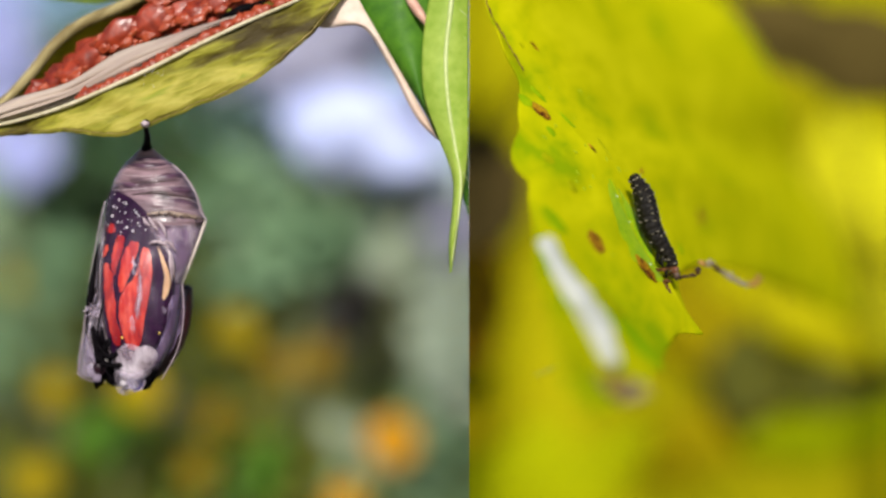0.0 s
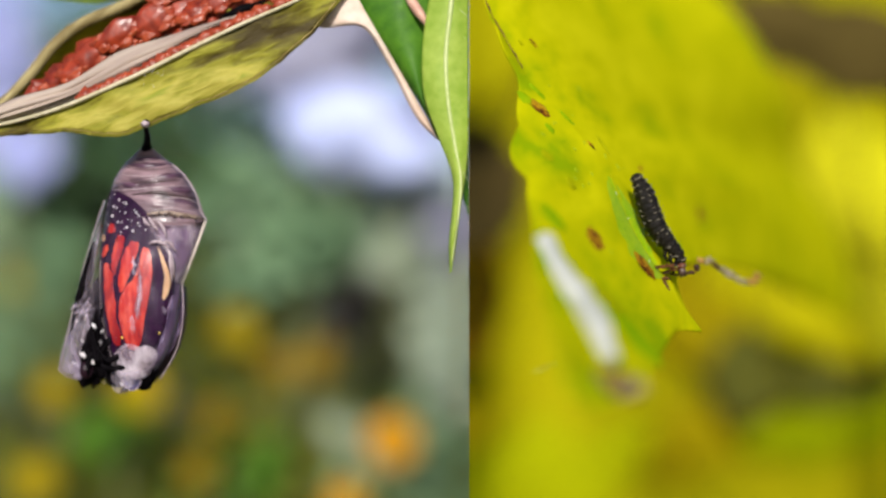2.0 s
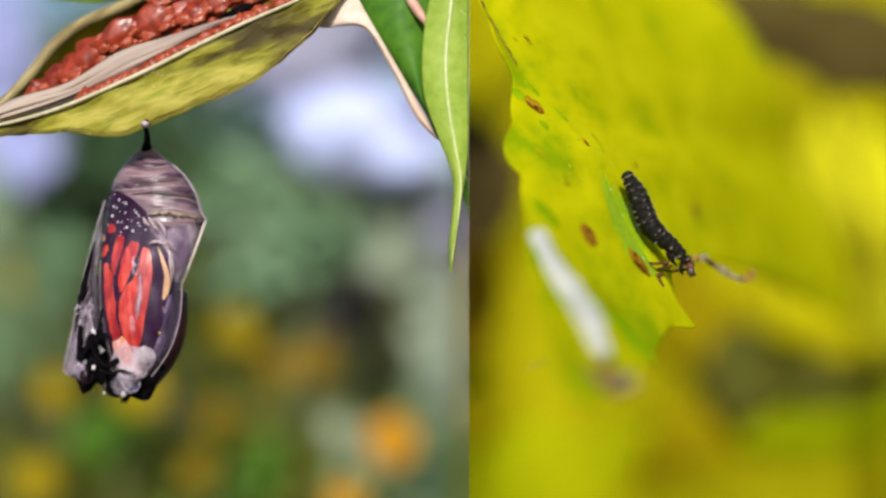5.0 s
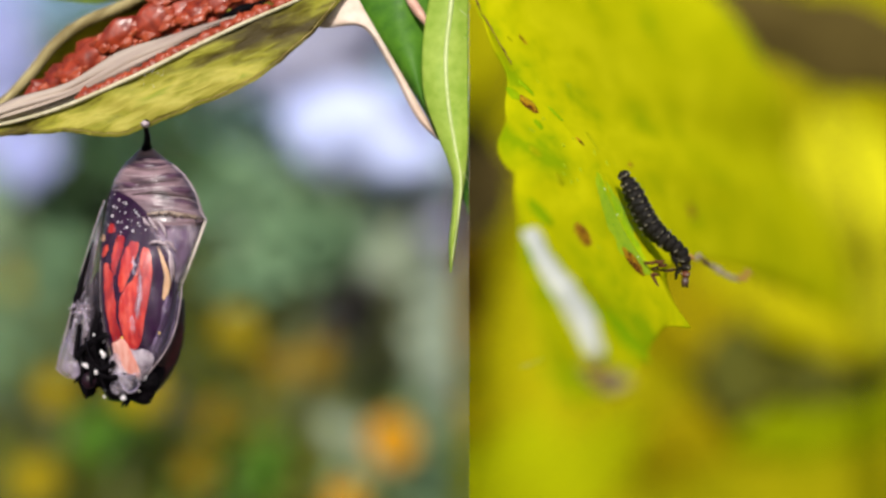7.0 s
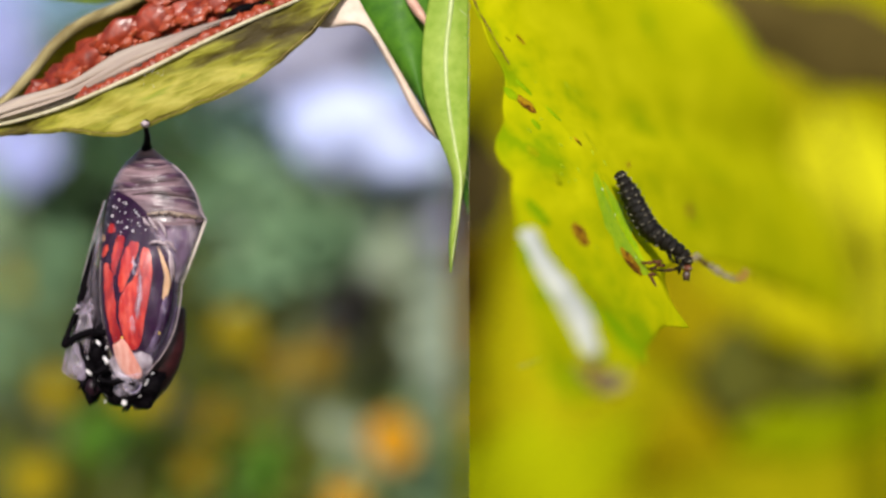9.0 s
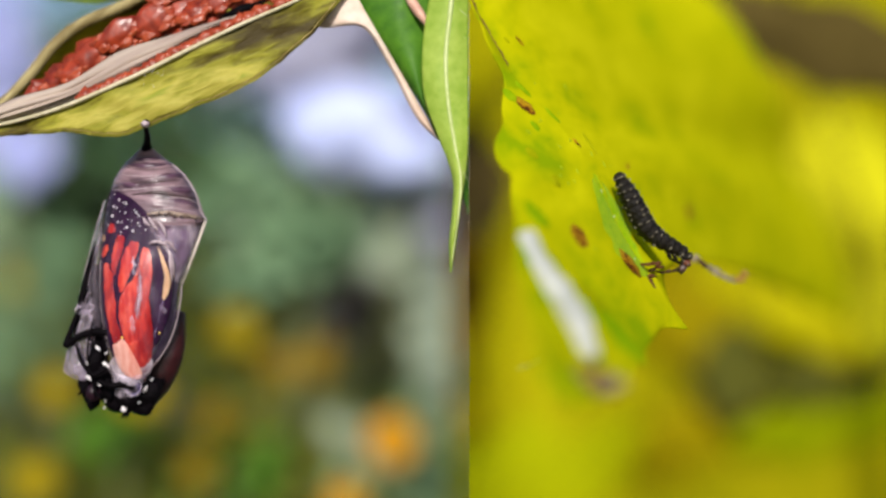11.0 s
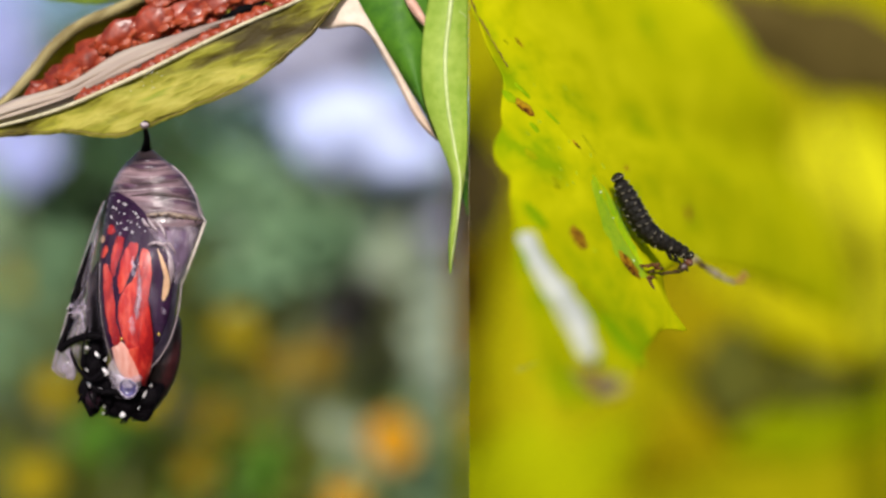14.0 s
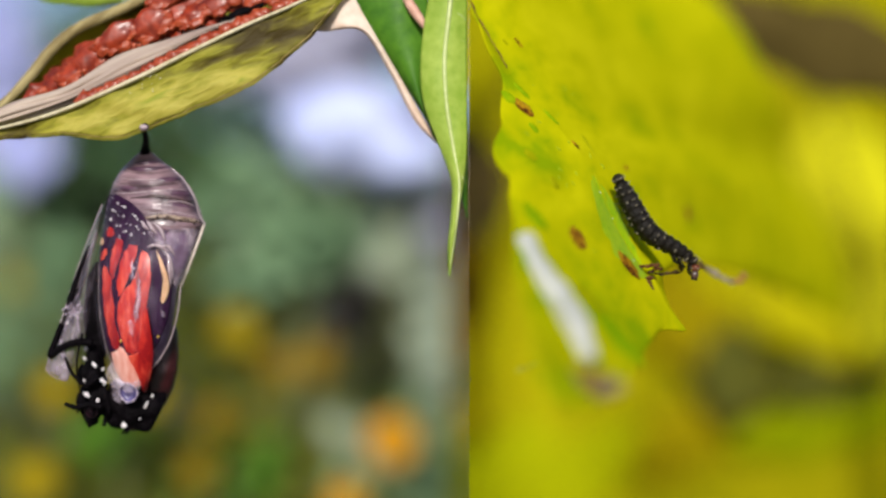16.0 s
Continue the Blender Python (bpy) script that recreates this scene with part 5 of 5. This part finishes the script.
# ---- what moves ----
def motions():
    # the plant sinks a little near the end, with all that hangs from it
    sink = [(0, 0, 0), (13.7, 0, 0), (14.0, -1, 2), (14.4, -3, 7), (15.0, -3, 7), (16, -2.5, 6.5)]
    for ob in (plant, chrysalis, butterfly):
        base = ORIGIN[ob]
        walk(ob, [(t, Matrix.Translation(base + Vector((dx * STEP, 0, -dy * STEP)))) for t, dx, dy in sink])

    # the flap swings out and back as the butterfly pumps
    swing = [(0, 137), (.3, 122), (.6, 122), (1, 107), (1.5, 107), (2, 103), (2.5, 120), (3, 115), (3.5, 110), (4.2, 108), (5.2, 112), (6.3, 113), (7, 99), (7.5, 93), (8, 110), (8.5, 120),
             (9.2, 107), (10.2, 106), (11.3, 114), (11.7, 102), (12, 98), (12.4, 95), (12.8, 95), (13.2, 100), (13.6, 115), (14, 92), (14.2, 92), (14.5, 99), (14.8, 105), (15.1, 103), (15.4, 86), (15.7, 92), (16, 82)]

    def local(ob, t, dx, dy, turn=0.0, dd=0.0):
        """Seconds and the pose of a part moved by steps across and down and turned in the picture's plane."""
        home = ORIGIN[ob] - ORIGIN[ob.parent]
        k = 1 + ORIGIN[ob].y / LENS_TO_FOCUS
        return t, Matrix.Translation(home + Vector((dx * STEP * k, dd * .001, -dy * STEP * k))) @ Matrix.Rotation(radians(turn), 4, 'Y')

    walk(low_edge_film, [local(low_edge_film, t, 0, 0, a) for t, a in ((0, -9), (3, -7), (7, 0), (16, 1))])
    walk(window_film, [local(window_film, t, dx, dy, 0, dd) for t, dx, dy, dd in ((0, 2, 0, 0), (4.2, 0, 0, 0), (6.5, -5, 5, .3), (9.2, -10, 12, .8), (16, -10, 16, 1.0))])
    walk(side_film, [local(side_film, t, dx, 0, a, dd) for t, dx, a, dd in ((0, 4, 0, 0), (3, 2, 0, 0), (7, -6, 2, .1), (11, -12, 3, .3), (16, -16, 4, .4))])
    walk(inner, [local(inner, t, dx, 0) for t, dx in ((0, 6), (3, 4), (7, 0), (16, 0))])
    walk(flap, [local(flap, t, 0, 0, math.degrees((137 - x) / 322)) for t, x in swing])
    # the rear wing edge swells to the other side
    drop = [(0, -6), (4.2, 2), (6.3, 16), (9.2, 36), (12, 46), (14, 52), (16, 66)]
    walk(back, [local(back, t, (x - 125) * .2 - .10 * table(drop, t)[0], table(drop, t)[0], (x - 120) * .1) for t, x in swing])
    creep = [(0, -2, -8), (.6, -18, -6), (1.5, -26, -4), (4.2, -26, 4), (6.3, -24, 12), (9.2, -16, 28), (12, -16, 40), (14, -16, 46), (16, -18, 60)]
    walk(head, [local(head, t, dx, dy, -dy * .1) for t, dx, dy in creep])
    walk(thorax, [local(thorax, t, dx, dy) for t, dx, dy in [(0, 0, 0), (1.5, -6, 0), (6.3, -5, -8), (9.2, -4, -18), (12, -3, -26), (16, -5, -34)]])
    walk(chin, [local(chin, t, dx, dy) for t, dx, dy in [(0, 0, -14), (3, 0, -10), (4.2, 0, 0), (6.3, 0, 10), (9.2, 2, 22), (12, 0, 36), (14, 0, 40), (16, 4, 54)]])
    walk(wing_tip, [local(wing_tip, t, dx, dy, a, dd) for t, dx, dy, a, dd in [(0, 0, -10, 0, .3), (2, 0, -8, 0, .2), (4.2, 0, -4, 0, -.2), (6.3, 0, -2, 0, -.5), (9.2, 2, 0, -2, -.8), (13, 2, 2, -1, -.8), (16, 3, 8, -2, -1.0)]])
    walk(wing_fold, [local(wing_fold, t, dx, dy, a, dd) for t, dx, dy, a, dd in [(0, -14, -30, 0, .8), (6.3, -12, -22, 0, .7), (9.2, -8, -14, 0, .3), (11.3, -2, -2, 0, -.5), (13, 0, 2, 0, -.8), (16, 2, 10, -2, -1.1)]])
    for ob in (hollow, hollow_rim):
        walk(ob, [local(ob, t, 0, 0, 0, dd) for t, dd in ((0, 1.3), (9.2, 1.1), (12, .3), (14.2, -.5), (16, -.5))])
    walk(tip, [local(tip, t, dx, dy, a) for t, dx, dy, a in [(0, 0, -2, 0), (1.5, -6, -4, 3), (4.2, -6, 0, 4), (6.3, -8, 0, 5), (9.2, -4, 2, 3), (12, -2, 6, 3), (14, -4, 4, 4), (16, -2, 8, 4)]])
    # legs and feelers come out of the opening
    out = [(0, 40, -6, -30), (3, 34, -4, -26), (4.2, 20, 0, -20), (7, 14, 4, -14), (8, 8, 0, -6), (9.2, 0, 0, 0), (11.3, 4, 0, 0), (12.4, -6, 2, 0), (13.6, 6, 4, 2), (14.2, -10, 6, 0), (15.1, -2, 8, 2), (16, -22, 12, 0)]
    walk(foreleg, [local(foreleg, *row) for row in out])
    walk(midleg, [local(midleg, t, dx, dy, a) for t, dx, dy, a in [(0, 30, -20, 0), (6.3, 20, 0, 0), (9.2, 6, 8, 0), (13, 0, 14, -6), (16, -10, 20, -10)]])
    walk(lowleg, [local(lowleg, t, dx, dy, a) for t, dx, dy, a in [(0, 40, -40, 0), (9.2, 34, -10, 0), (13.6, 26, 10, 10), (14.5, 8, 14, 6), (15.4, -12, 20, 0), (16, -22, 24, -4)]])
    walk(feeler, [local(feeler, t, dx, dy, a) for t, dx, dy, a in [(0, 24, -30, 0), (6.3, 20, -10, 0), (9.2, 10, 0, 0), (13, 0, 12, 0), (16, -12, 24, 0)]])
    walk(mouth, [local(mouth, t, dx, dy, a) for t, dx, dy, a in [(0, 6, -40, 0), (6.3, 4, -16, 0), (9.2, 0, 0, 0), (13, -2, 16, 0), (16, -6, 36, 0)]])

    # the yellow leaf is shifted to fit a pan of the view, and carries the caterpillar
    for ob in (yellow_leaf, caterpillar):
        base = ORIGIN[ob]
        walk(ob, [(t, Matrix.Translation(base + Vector((dx * STEP, 0, -dy * STEP)))) for t, dx, dy in VIEW_SHIFT])
    walk(branch, [(t, Matrix.Translation(ORIGIN[branch] + Vector((dx * STEP * 4, 0, -dy * STEP * 4)))) for t, dx, dy in VIEW_SHIFT])
    for i, (seg, lean0) in enumerate(segments):
        rows = []
        for t, line in CRAWL:
            dx, dy = table(VIEW_SHIFT, t)
            place, lean = segment_pose(line, i)
            place = place - Vector((dx * STEP, 0, -dy * STEP))
            rows.append((t, Matrix.Translation(place - ORIGIN[caterpillar]) @ Matrix.Rotation(-lean, 4, 'Y')))
        walk(seg, rows)


motions()
